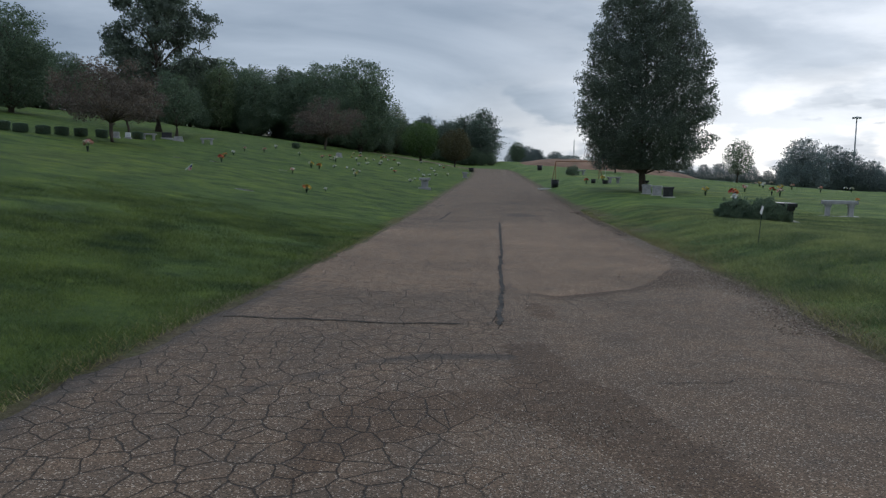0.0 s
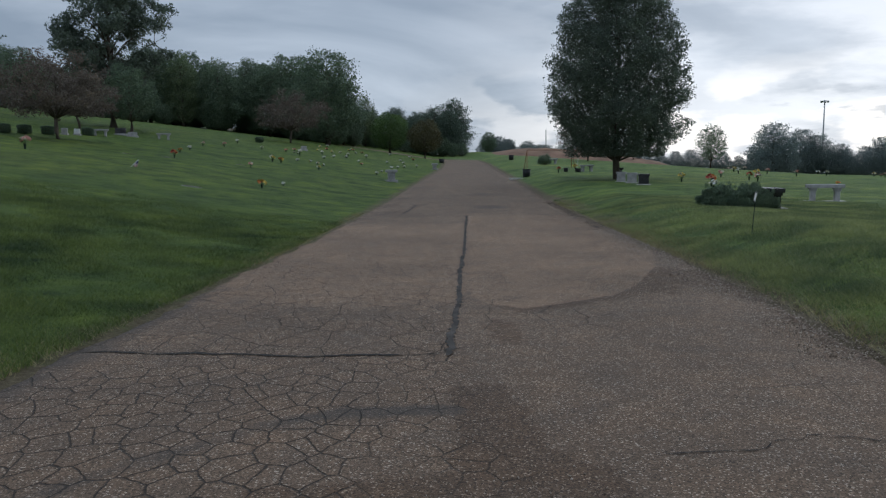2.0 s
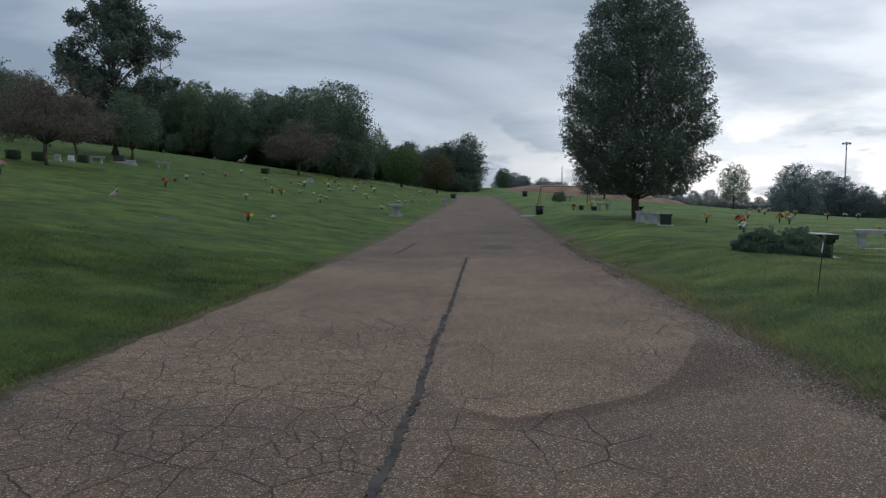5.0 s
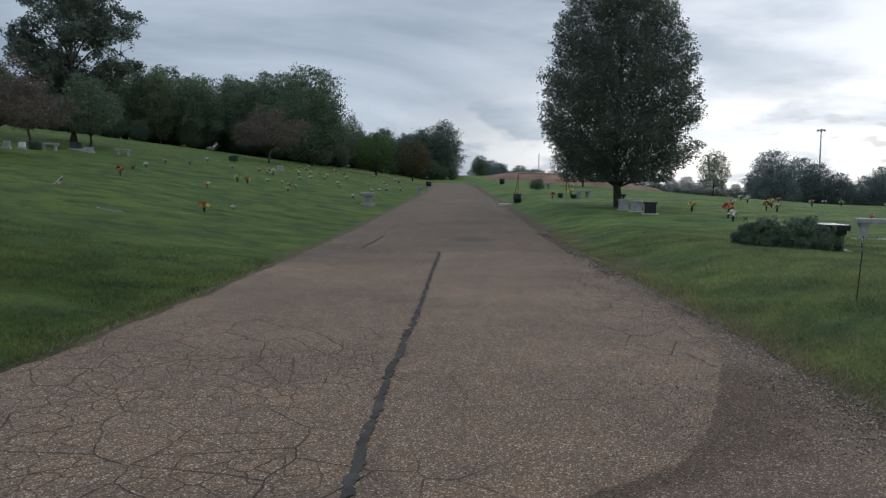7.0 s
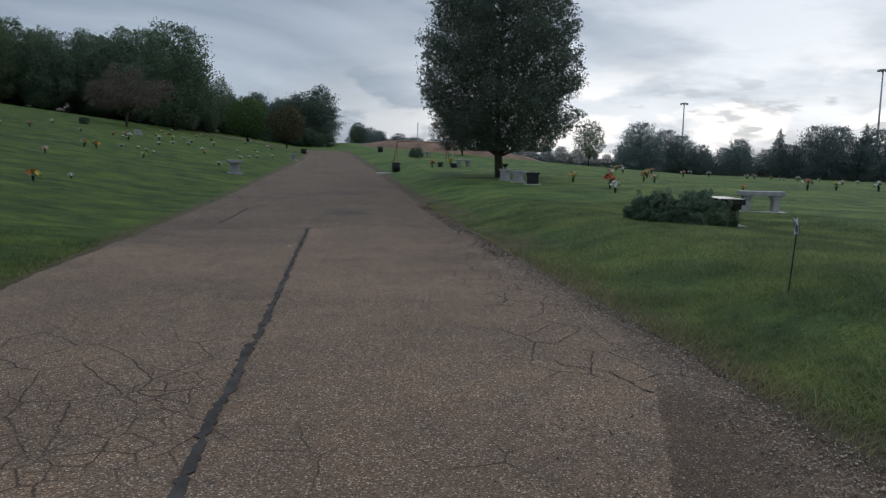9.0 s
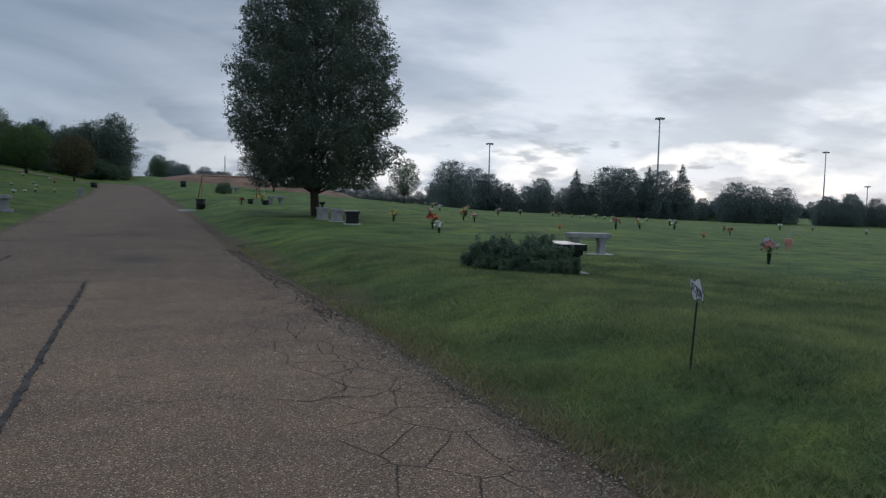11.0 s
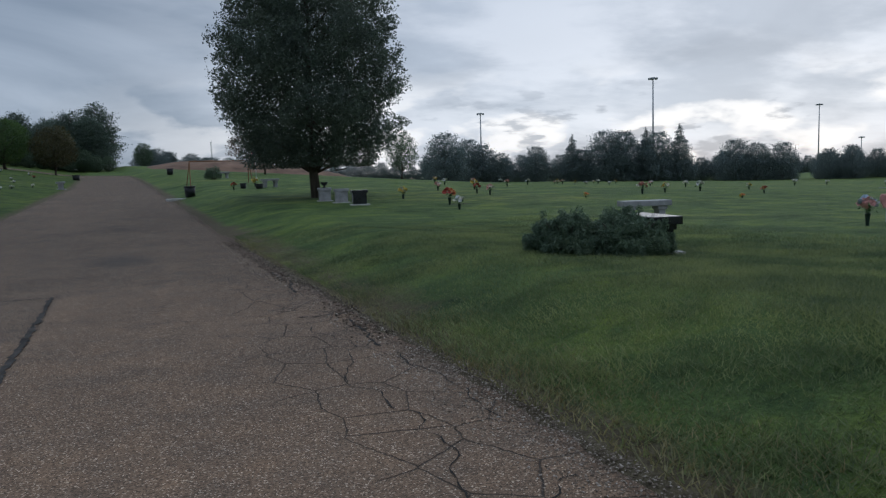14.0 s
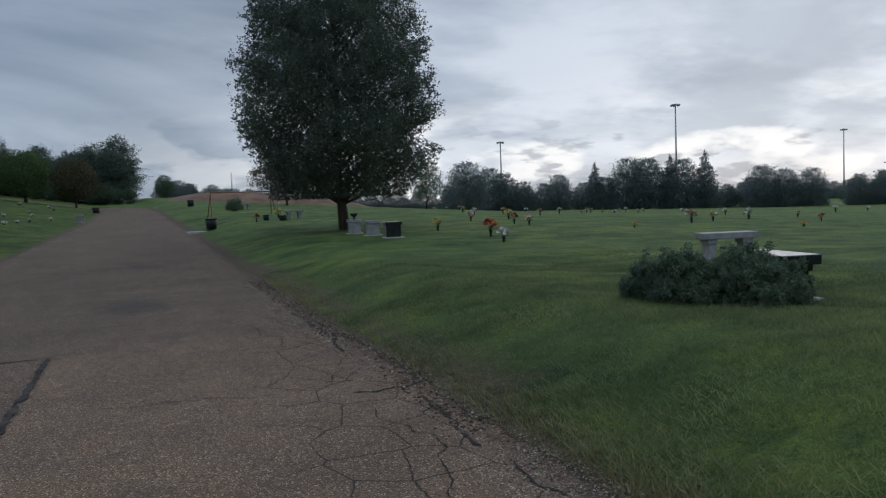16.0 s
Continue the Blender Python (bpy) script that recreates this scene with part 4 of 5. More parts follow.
def gravel(name, x, y, size, seed, mat=None, label="pale loose gravel scattered on the worn asphalt"):
    """Loose angular stones lying on the ground."""
    rng = np.random.default_rng(seed)
    n = len(x)
    base = np.array([(1, 0, 0), (-1, 0, 0), (0, 1, 0), (0, -1, 0), (0, 0, 1), (0, 0, -1)], float)
    tri = np.array([(0, 2, 4), (2, 1, 4), (1, 3, 4), (3, 0, 4), (2, 0, 5), (1, 2, 5), (3, 1, 5), (0, 3, 5)])
    s = size * np.minimum(rng.lognormal(0, 0.4, (n, 1, 1)), 1.9)
    shape = base[None] * s * rng.uniform(0.55, 1.2, (n, 6, 1)) + rng.normal(0, 0.18, (n, 6, 3)) * s
    shape[:, :, 2] *= 0.7
    a = rng.uniform(0, 2 * math.pi, n)
    ca, sa = np.cos(a)[:, None], np.sin(a)[:, None]
    px, py = shape[:, :, 0] * ca - shape[:, :, 1] * sa, shape[:, :, 0] * sa + shape[:, :, 1] * ca
    z = land(x, y) + 0.006
    v = np.stack([px + x[:, None], py + y[:, None], shape[:, :, 2] + z[:, None] + s[:, :, 0] * 0.05], -1).reshape(-1, 3)
    f = (tri[None] + (np.arange(n) * 6)[:, None, None]).reshape(-1, 3)
    return tagged(new(name, mesh_of(name, v, f, [mat or GRAVEL])), label, "gravel", "", "stuff")


def stone_material():
    m, t, b = material("gravel_stone", 0.95, 0, 0.05)
    isl = node(t, "ShaderNodeNewGeometry").outputs["Random Per Island"]
    t.links.new(ramp_of(t, isl, (0.0, (0.11, 0.085, 0.065)), (0.6, (0.23, 0.185, 0.145)), (1.0, (0.45, 0.39, 0.33))), b.inputs["Base Color"])
    return m


GRAVEL = stone_material()
CRUMB = plain("crumbled_asphalt", (0.105, 0.078, 0.056), 0.95, 0, 20, 0.5)
gx, gy = verge_spots(12, 15000, 1, 0.12, -0.65, 7.0, 18)
gravel("gravel", gx, gy, 0.0062, 12)
gx, gy = verge_spots(13, 6000, 1, 0.15, -0.30, 15, 27)
gravel("gravel", gx, gy, 0.0065, 13)
grng = np.random.default_rng(14)
gravel("gravel", grng.normal(0.1, 0.55, 4500), np.clip(grng.normal(3.9, 0.6, 4500), 2.0, 5.6), 0.0042, 14)
gravel("gravel", grng.normal(3.0, 0.42, 3500), grng.normal(10.3, 0.9, 3500), 0.0045, 15)


gx, gy = verge_spots(16, 2600, 1, -0.3, 1.1, 18.5, 30)
gravel("soil_crumbs", gx, gy, 0.013, 16, CRUMB, "dark crumbled asphalt and soil along the worn verge")
gx, gy = verge_spots(17, 1500, 1, -0.5, 0.9, 17, 30)
gravel("gravel", gx, gy, 0.010, 17)
blades("dry_grass", verge_spots(18, 16000, 1, 0.1, 1.5, 17, 31), 0.075, 0.006, 18).data.materials[0] = BLADE_GLARE


# ---- things ----
def bench(name, m, top, leg, label, length=1.2, depth=0.4, slab=0.55):
    ob = thing(name, m, label, "bench")
    part("seat", box(bmesh.new(), (-length / 2, -depth / 2, 0.37), (length / 2, depth / 2, 0.47), 0.012), top, ob)
    for s in (-1, 1):
        bm = box(bmesh.new(), (s * length * 0.32 - 0.07, -depth * 0.36, 0.0), (s * length * 0.32 + 0.07, depth * 0.36, 0.37), 0.01)
        for v in bm.verts:
            v.co.y *= 0.72 + 0.28 * abs(v.co.z / 0.185 - 1)
        part("leg", bm, leg, ob)
        part("leg_cap", box(bmesh.new(), (s * length * 0.32 - 0.10, -depth * 0.42, 0.30), (s * length * 0.32 + 0.10, depth * 0.42, 0.368), 0.008), leg, ob)
    if slab:
        part("base_slab", box(bmesh.new(), (-length * slab, -depth * 0.7, -0.1), (length * slab, depth * 0.7, 0.03), 0.01), CONCRETE, ob, "pale concrete slab")
    return ob


def at_ground(x, y, turn=0.0, lift=0.03):
    return pose(x, y, ground_z(x, y) + lift, 0, 0, turn)


bench("stone_bench", at_ground(12.6, 24.3, -20, 0.0) @ Matrix.Diagonal((1, 1, 1.14, 1)), GRANITE, GRANITE, "grey granite memorial bench on a pale slab in the lawn", 1.05)
bench("black_bench", at_ground(8.94, 20.1, 76, 0.03) @ Matrix.Diagonal((1, 1, 1.1, 1)), BLACK_GRANITE, BLACK_GRANITE, "black polished granite memorial bench behind a low shrub", 1.06, 0.46, 0.42)


def shrub(m, label, radius, height, count, size, seed, stretch=1.0):
    rng = np.random.default_rng(seed)
    ob = thing("shrub", m, label, "shrub")
    bm = bmesh.new()
    for k in range(14):
        a = 2.4 * k
        rod(bm, [(0.1 * math.cos(a), 0.1 * math.sin(a), -0.05), (radius * 0.4 * stretch * math.cos(a), radius * 0.4 * math.sin(a), height * 0.5), (radius * 0.75 * stretch * math.cos(a), radius * 0.75 * math.sin(a), height * 0.8)], [0.02, 0.012, 0.004], 5)
    part("woody_base", bm, BARK, ob)
    n = 1100
    a, u = rng.uniform(0, 2 * math.pi, n), rng.uniform(0, 1, n)
    r = radius * np.sqrt(rng.uniform(0.05, 1, n)) * (1 + 0.10 * np.sin(3 * a + seed) + 0.10 * np.sin(7 * a + 2 * seed))
    z = height * (0.12 + 0.8 * u * np.sqrt(np.clip(1 - 0.92 * (r / radius) ** 2, 0.12, 1)) * (1 + 0.16 * np.sin(4.1 * r * np.cos(a) / radius + 2 * seed) * np.cos(3.3 * r * np.sin(a) / radius + seed)))
    c = np.stack([r * np.cos(a) * stretch, r * np.sin(a), z], 1)
    c = c + np.array([0, 0, 0.10 * height]) * rng.normal(0, 1, (n, 1)) * (c[:, 2:] > 0.45 * height)
    v, f = leaves(rng, c, 0.05, count, size, 1.2, 0.22, 0.5)
    array_part("foliage", mesh_of("foliage", v, f, [LEAF_SHRUB]), ob)
    return ob


shrub(at_ground(7.80, 20.36, 0, 0.0), "low spreading dark green juniper shrub", 0.54, 0.55, 46000, 0.028, 1)
shrub(at_ground(8.3, 19.82, 0, 0.0), "low spreading dark green juniper shrub in front of a black bench", 0.58, 0.60, 56000, 0.028, 2)


def clipped_bush(m, label, w, d, h, count, seed):
    """A bush clipped to a rounded block."""
    rng = np.random.default_rng(seed)
    ob = thing("clipped_bush", m, label, "bush", "clipped bushes in a row")
    bm = bmesh.new()
    for k in range(7):
        a = 2.4 * k
        rod(bm, [(0, 0, -0.1), (w * 0.3 * math.cos(a), d * 0.3 * math.sin(a), h * 0.8)], [0.025, 0.006], 5)
    part("woody_base", bm, BARK, ob)
    p = rng.uniform(-1, 1, (900, 3))
    p = p / (np.sum(np.abs(p) ** 5, 1, keepdims=True) ** 0.2) * rng.uniform(0.7, 1, (900, 1))
    c = np.stack([p[:, 0] * w / 2, p[:, 1] * d / 2, h * 0.52 + p[:, 2] * h * 0.48], 1)
    v, f = leaves(rng, c, 0.04, count, 0.03)
    array_part("foliage", mesh_of("foliage", v, f, [LEAF_SHRUB]), ob)
    return ob


bush = clipped_bush(at_ground(-23.7, 39.7, 20, 0), "dark green bush clipped to a rounded block", 0.66, 0.6, 0.52, 5000, 3)
for x, y in ((-22.9, 39.9), (-22.3, 41.0), (-22.0, 42.4), (-21.7, 44.0), (-21.3, 45.8), (-20.6, 49.4), (-14.3, 69.5)):
    copy_thing(bush, at_ground(x, y, 20 + 9 * x, 0))
round_bush = shrub(at_ground(10.4, 63.6, 0, 0), "round clipped dark evergreen bush on the lawn", 0.55, 0.95, 9000, 0.035, 6)


def bloom(colour, parent, at, r, seed):
    """One silk flower: two rings of cupped petals round a centre."""
    rng = random.Random(seed)
    bm = bmesh.new()
    for ring, (n, rr, lift) in enumerate(((6, 1.0, 0.15), (5, 0.62, 0.5))):
        for k in range(n):
            a = 2 * math.pi * (k + 0.5 * ring) / n + rng.uniform(-0.2, 0.2)
            w = 0.55
            pts = [(0, 0, 0), (0.7 * rr * math.cos(a - w), 0.7 * rr * math.sin(a - w), lift * 0.8), (rr * math.cos(a), rr * math.sin(a), lift), (0.7 * rr * math.cos(a + w), 0.7 * rr * math.sin(a + w), lift * 0.8)]
            bm.faces.new([bm.verts.new(Vector(p) * r) for p in pts])
    bmesh.ops.transform(bm, matrix=Matrix.Translation(at) @ Euler((rng.uniform(-1.1, 1.1), rng.uniform(-1.1, 1.1), 0)).to_matrix().to_4x4(), verts=bm.verts)
    return part("bloom", bm, colour, parent)


def flower_vase(label, colours, height=0.4, width=0.16, blooms=9, seed=1, vase=True, pot=None):
    rng = random.Random(seed)
    ob = thing("flower_vase", Matrix(), label, "flowers", "flowers on the graves")
    vh = height * 0.42
    bm = lathe(bmesh.new(), [(0.028, -0.03), (0.03, 0.0), (0.036, vh * 0.5), (0.05, vh * 0.95), (0.055, vh), (0.045, vh * 0.98)], 12)
    part("vase", bm, pot or GREEN_METAL, ob, smooth=True)
    bm = bmesh.new()
    heads = []
    for k in range(blooms):
        a, r = 2.4 * k + rng.uniform(-0.3, 0.3), width * math.sqrt((k + 0.5) / blooms)
        tip = Vector((r * math.cos(a), r * math.sin(a), height * (0.98 - 0.28 * (r / width) ** 2) - rng.uniform(0, 0.06)))
        heads.append(tip)
        rod(bm, [(0, 0, vh * 0.8), tip.lerp(Vector((0, 0, vh)), 0.4), tip], [0.004, 0.003, 0.003], 4)
    for k in range(blooms):
        t = heads[k] * 0.85 + Vector((rng.uniform(-0.04, 0.04), rng.uniform(-0.04, 0.04), -0.03))
        q = Euler((rng.uniform(-1, 1), rng.uniform(-1, 1), rng.uniform(0, 6))).to_matrix()
        bm.faces.new([bm.verts.new(t + q @ Vector(p)) for p in ((0, 0, 0), (0.025, 0.05, 0), (0, 0.1, 0.01), (-0.025, 0.05, 0))])
    part("stalks", bm, STEM, ob)
    for k, tip in enumerate(heads):
        bloom(colours[k % len(colours)], ob, tip, width * 0.46, seed * 31 + k)
    return ob


def plant(ob, spots, size=1.0):
    """Sets one thing at the first spot and copies at the others."""
    for k, (x, y, s) in enumerate(spots):
        m = pose(x, y, ground_z(x, y) + 0.02, 0, 0, 50 * k) @ Matrix.Diagonal((s, s, s, 1))
        if k == 0:
            first = m
        else:
            copy_thing(ob, m)
    ob.matrix_world = first


plant(flower_vase("red silk flowers in a green grave vase", (RED, RED, ORANGE), 0.5, 0.17, 11, 1), [(12.55, 33.2, 1.1), (-12.3, 40.2, 0.9), (16.6, 38.7, 0.9), (8.9, 49.0, 0.8), (28.2, 34.5, 0.7)])
plant(flower_vase("white silk flowers in a dark grave vase", (CREAM, WHITE, CREAM), 0.42, 0.15, 10, 2), [(11.95, 31.4, 1.0), (-13.9, 48.0, 0.8), (-7.9, 63.3, 0.9), (-6.0, 65.3, 0.9), (-4.6, 67.0, 0.9), (-8.9, 58.3, 1.2), (28.4, 38.3, 1.25), (21.2, 50.8, 1.0), (-5.4, 32.4, 0.5), (37.0, 48.0, 1.1), (54.0, 53.4, 1.4), (56.0, 81.0, 1.4), (-0.2, 63.7, 0.7), (28.5, 53.3, 1.0), (-11.8, 58.7, 0.8), (-14.6, 62.8, 0.9)])
plant(flower_vase("orange silk flowers low on a grave", (ORANGE, ORANGE, YELLOW), 0.32, 0.16, 9, 3), [(-5.85, 30.4, 1.0), (-8.45, 48.3, 1.1), (-13.7, 45.5, 0.8), (24.0, 31.9, 0.6), (18.4, 33.9, 0.65)])
plant(flower_vase("yellow silk flowers in a grave vase", (YELLOW, CREAM, YELLOW), 0.4, 0.15, 9, 4), [(-8.9, 47.9, 1.1), (19.2, 43.6, 1.2), (25.3, 37.3, 1.1), (-7.5, 66.6, 0.8), (10.6, 52.0, 1.2), (23.0, 55.8, 1.0), (33.8, 40.2, 0.9), (-5.9, 46.6, 0.8), (12.6, 37.0, 1.1)])
plant(flower_vase("pink and cream silk flowers in a grave vase", (PINK, CREAM, PINK), 0.48, 0.18, 11, 5), [(-16.1, 33.2, 1.2), (16.4, 37.3, 0.9), (16.7, 42.5, 0.9), (-8.6, 40.8, 0.7), (22.6, 35.7, 1.1), (23.7, 48.0, 0.9), (23.6, 51.8, 0.9), (-13.9, 56.0, 0.8), (-14.8, 53.9, 0.7)])
plant(flower_vase("tall pink, white and blue silk flowers in a grave vase", (PINK, BLUE, WHITE, PINK), 0.58, 0.18, 14, 6), [(15.0, 21.0, 1.0)])


rf = random.Random(23)
small_flowers = [flower_vase("small white silk flowers on the hillside graves", (WHITE, CREAM), 0.2, 0.13, 7, 11), flower_vase("small yellow and white silk flowers on the hillside graves", (YELLOW, WHITE, CREAM), 0.2, 0.13, 7, 12), flower_vase("small pink and red silk flowers on the hillside graves", (PINK, RED), 0.2, 0.13, 7, 13)]
for n, ob in zip((20, 11, 7), small_flowers):
    spots = []
    while len(spots) < n:
        y = rf.uniform(49, 84)
        x = float(np.interp(y, LEFT_Y, LEFT_X)) - rf.uniform(2.0, 13.0)
        spots.append((x, y, rf.uniform(0.8, 1.25)))
    plant(ob, spots)
for n, ob in zip((9, 6, 5), (flower_vase("white silk flowers far out on the field", (WHITE, CREAM), 0.4, 0.15, 7, 14), flower_vase("yellow silk flowers far out on the field", (YELLOW, CREAM), 0.4, 0.15, 7, 15), flower_vase("pale pink silk flowers far out on the field", (PINK, CREAM), 0.4, 0.15, 7, 16))):
    plant(ob, [(rf.uniform(26, 70), rf.uniform(48, 100), rf.uniform(0.9, 1.3)) for k in range(n)])


def heart_wreath(x, y):
    """A pink heart on a bent wire hook."""
    ob = thing("heart_wreath", at_ground(x, y, -45, 0), "pink heart-shaped flower wreath hanging on a wire hook", "wreath", "flowers on the graves")
    part("hook", rod(bmesh.new(), [(0, 0, -0.1), (0, 0, 0.75), (0.02, 0, 0.82), (0.09, 0, 0.84), (0.13, 0, 0.78)], [0.006] * 5, 6), STEEL, ob)
    part("cross_bar", rod(bmesh.new(), [(-0.14, 0, 0.70), (0.22, 0, 0.70)], [0.005] * 2, 6), STEEL, ob)
    bm = bmesh.new()
    for k in range(44):
        a = 2 * math.pi * k / 44
        px, pz = 0.062 * math.sin(a) ** 3, 0.045 + 0.0075 * (13 * math.cos(a) - 5 * math.cos(2 * a) - 2 * math.cos(3 * a) - math.cos(4 * a))
        m = Matrix.Translation((px * 0.92 - 0.03, 0, pz + 0.42)) @ Euler((k * 1.1, k * 0.7, k)).to_matrix().to_4x4()
        bmesh.ops.create_icosphere(bm, subdivisions=1, radius=0.035, matrix=m)
        m2 = Matrix.Translation((px * 0.45 - 0.03, 0, 0.47 + (pz - 0.05) * 0.45)) @ Euler((k, k * 0.9, k)).to_matrix().to_4x4()
        bmesh.ops.create_icosphere(bm, subdivisions=1, radius=0.035, matrix=m2)
    part("heart", bm, PINK, ob, "pink silk flower heart")
    return ob


heart_wreath(16.0, 21.3)


def section_sign(x, y):
    """A waved white plate on a leaning green stake."""
    ob = thing("section_sign", pose(x, y, ground_z(x, y) + 0.045, 0, 4, 0) @ pose(0, 0, 0, 0, 0, 240), "small white waved section sign on a green metal stake", "sign")
    part("stake", box(bmesh.new(), (-0.011, -0.006, -0.15), (0.011, 0.006, 0.52), 0.003), GREEN_METAL, ob)
    bm = bmesh.new()
    n = 28
    rows = []
    for k in range(n + 1):
        u = k / n
        px = -0.2 + 0.4 * u
        wave = 0.018 * math.sin(u * 2.6 * math.pi + 2.2) - 0.07 * (u - 0.5)
        rows.append((px, 0.61 + wave, 0.058 + 0.026 * math.cos(2 * math.pi * (u - 0.5))))
    for y0 in (-0.010, -0.006):
        for k in range(n):
            (xa, ca, ha), (xb, cb, hb) = rows[k], rows[k + 1]
            quad = [(xa, y0, ca - ha), (xb, y0, cb - hb), (xb, y0, cb + hb), (xa, y0, ca + ha)]
            bm.faces.new([bm.verts.new(p) for p in (quad if y0 < -0.008 else quad[::-1])])
    bmesh.ops.remove_doubles(bm, verts=bm.verts, dist=0.0001)
    plate = part("plate", bm, WHITE, ob, "white painted plate")
    edge = bmesh.new()
    line = [(a, -0.008, c + h) for a, c, h in rows] + [(a, -0.008, c - h) for a, c, h in rows[::-1]] + [(rows[0][0], -0.008, rows[0][1] + rows[0][2])]
    rod(edge, line, [0.004] * len(line), 6)
    part("rim", edge, INK, ob, "dark rim")
    for body, px, pz, size in (("SECTION", -0.165, 0.605, 0.080), ("4", 0.0, 0.545, 0.06)):
        f = bpy.data.curves.new("lettering", "FONT")
        f.body, f.size, f.extrude = body, size, 0.001
        f.materials.append(INK)
        txt = new("lettering", f)
        txt.parent = ob
        txt.matrix_local = pose(px, -0.0125, pz, 90, 9, 0)
    return ob


section_sign(5.6, 13.62)


def pedestal(name, x, y, turn, top, body, label, w=0.55, d=0.5, h=0.5):
    ob = thing(name, at_ground(x, y, turn, 0), label, "memorial", "memorials under the shade tree")
    part("base_slab", box(bmesh.new(), (-w * 0.62, -d * 0.62, -0.15), (w * 0.62, d * 0.62, 0.05), 0.01), CONCRETE, ob, "pale concrete slab")
    part("body", box(bmesh.new(), (-w * 0.44, -d * 0.44, 0.05), (w * 0.44, d * 0.44, h - 0.09), 0.012), body, ob)
    part("top_slab", box(bmesh.new(), (-w * 0.52, -d * 0.52, h - 0.09), (w * 0.52, d * 0.52, h), 0.012), top, ob)
    for k in (-1, 1):
        part("panel", box(bmesh.new(), (k * w * 0.21 - w * 0.16, -d * 0.44 - 0.012, 0.12), (k * w * 0.21 + w * 0.16, -d * 0.44 + 0.004, h - 0.14), 0.004), body, ob)
    return ob


pedestal("memorial_pedestal", 9.88, 37.7, -14, GRANITE, GRANITE, "grey granite memorial pedestal with a slab top under the tree", 0.46)
pedestal("memorial_pedestal", 10.02, 36.3, -14, GRANITE, GRANITE, "grey granite memorial pedestal beside a black one", 0.47)
pedestal("memorial_pedestal", 10.15, 34.9, -14, BLACK_GRANITE, BLACK_GRANITE, "black polished granite memorial pedestal on a pale slab", 0.5)


def urn(m, label):
    ob = thing("urn", m, label, "urn")
    part("bowl", lathe(bmesh.new(), [(0.07, 0.0), (0.03, 0.03), (0.03, 0.07), (0.10, 0.12), (0.13, 0.19), (0.14, 0.2), (0.11, 0.19)], 14), BLACK, ob, smooth=True)
    return ob


urn(pose(9.88, 37.7, ground_z(9.88, 37.7) + 0.5), "small black urn standing on a grey granite pedestal")


def pail(m, label, r=0.27, h=0.52):
    ob = thing("pail", m, label, "bin")
    part("body", lathe(bmesh.new(), [(r * 0.82, 0.0), (r * 0.98, h), (r * 0.90, h), (r * 0.78, 0.04)], 20), BLACK, ob, smooth=True)
    bm = lathe(bmesh.new(), [(r * 0.99, h - 0.05), (r * 1.06, h - 0.045), (r * 1.06, h), (r * 0.99, h + 0.005)], 20)
    part("rim", bm, BLACK, ob)
    return ob


pail(at_ground(6.95, 49.6, 0, 0.03), "black plastic trash pail on a small slab by the lane")
tagged(part("concrete_slab", box(bmesh.new(), (5.9, 49.3, ground_z(6.5, 49.8) - 0.10), (7.3, 50.3, ground_z(6.5, 49.8) + 0.06), 0.01), CONCRETE, None), "pale concrete slab at the edge of the lane", "slab")
pail(at_ground(9.1, 76.0, 0, 0.0), "black plastic trash pail far up the lawn")
pail(at_ground(2.3, 80.5, 0, 0.0), "black plastic trash pail on the grass beside the lane", 0.3, 0.45)


def swing_frame(x, y, length, h):
    ob = thing("garden_frame", at_ground(x, y, 8, 0), "rust-brown metal swing frame with splayed legs on the lawn", "frame")
    part("top_bar", rod(bmesh.new(), [(-length / 2, 0, h), (length / 2, 0, h)], [0.03, 0.03], 8), COPPER, ob)
    for s in (-1, 1):
        for d in (-1, 1):
            part("leg", rod(bmesh.new(), [(s * length / 2, 0, h), (s * (length / 2 + 0.12), d * 0.4, -0.08)], [0.025, 0.025], 8), COPPER, ob)
    return ob


swing_frame(9.6, 56.5, 3.4, 1.35)


def flag(m, label, pole_h, w, h, lean=0.0):
    """A small striped flag on a thin pole, hanging in folds."""
    ob = thing("flag", m, label, "flag")
    part("pole", rod(bmesh.new(), [(0, 0, -0.1), (0, 0, pole_h)], [0.012, 0.010], 8), WHITE, ob)
    n, rows = 14, 13
    verts, faces, index = [], [], []
    for j in range(rows + 1):
        for i in range(n + 1):
            u, v = i / n, j / rows
            verts.append((0.012 + w * u * 0.45, 0.05 * math.sin(u * 9) * u, pole_h - 0.03 - h * v - 0.55 * w * u))
    for j in range(rows):
        for i in range(n):
            k = j * (n + 1) + i
            faces.append((k, k + 1, k + n + 2, k + n + 1))
            index.append(2 if (i < n * 0.4 and j < 7) else j % 2)
    array_part("cloth", mesh_of("cloth", verts, faces, [RED, WHITE, plain("navy_cloth", (0.03, 0.05, 0.16), 0.8)], True, index), ob, "striped cloth with a dark blue corner")
    return ob


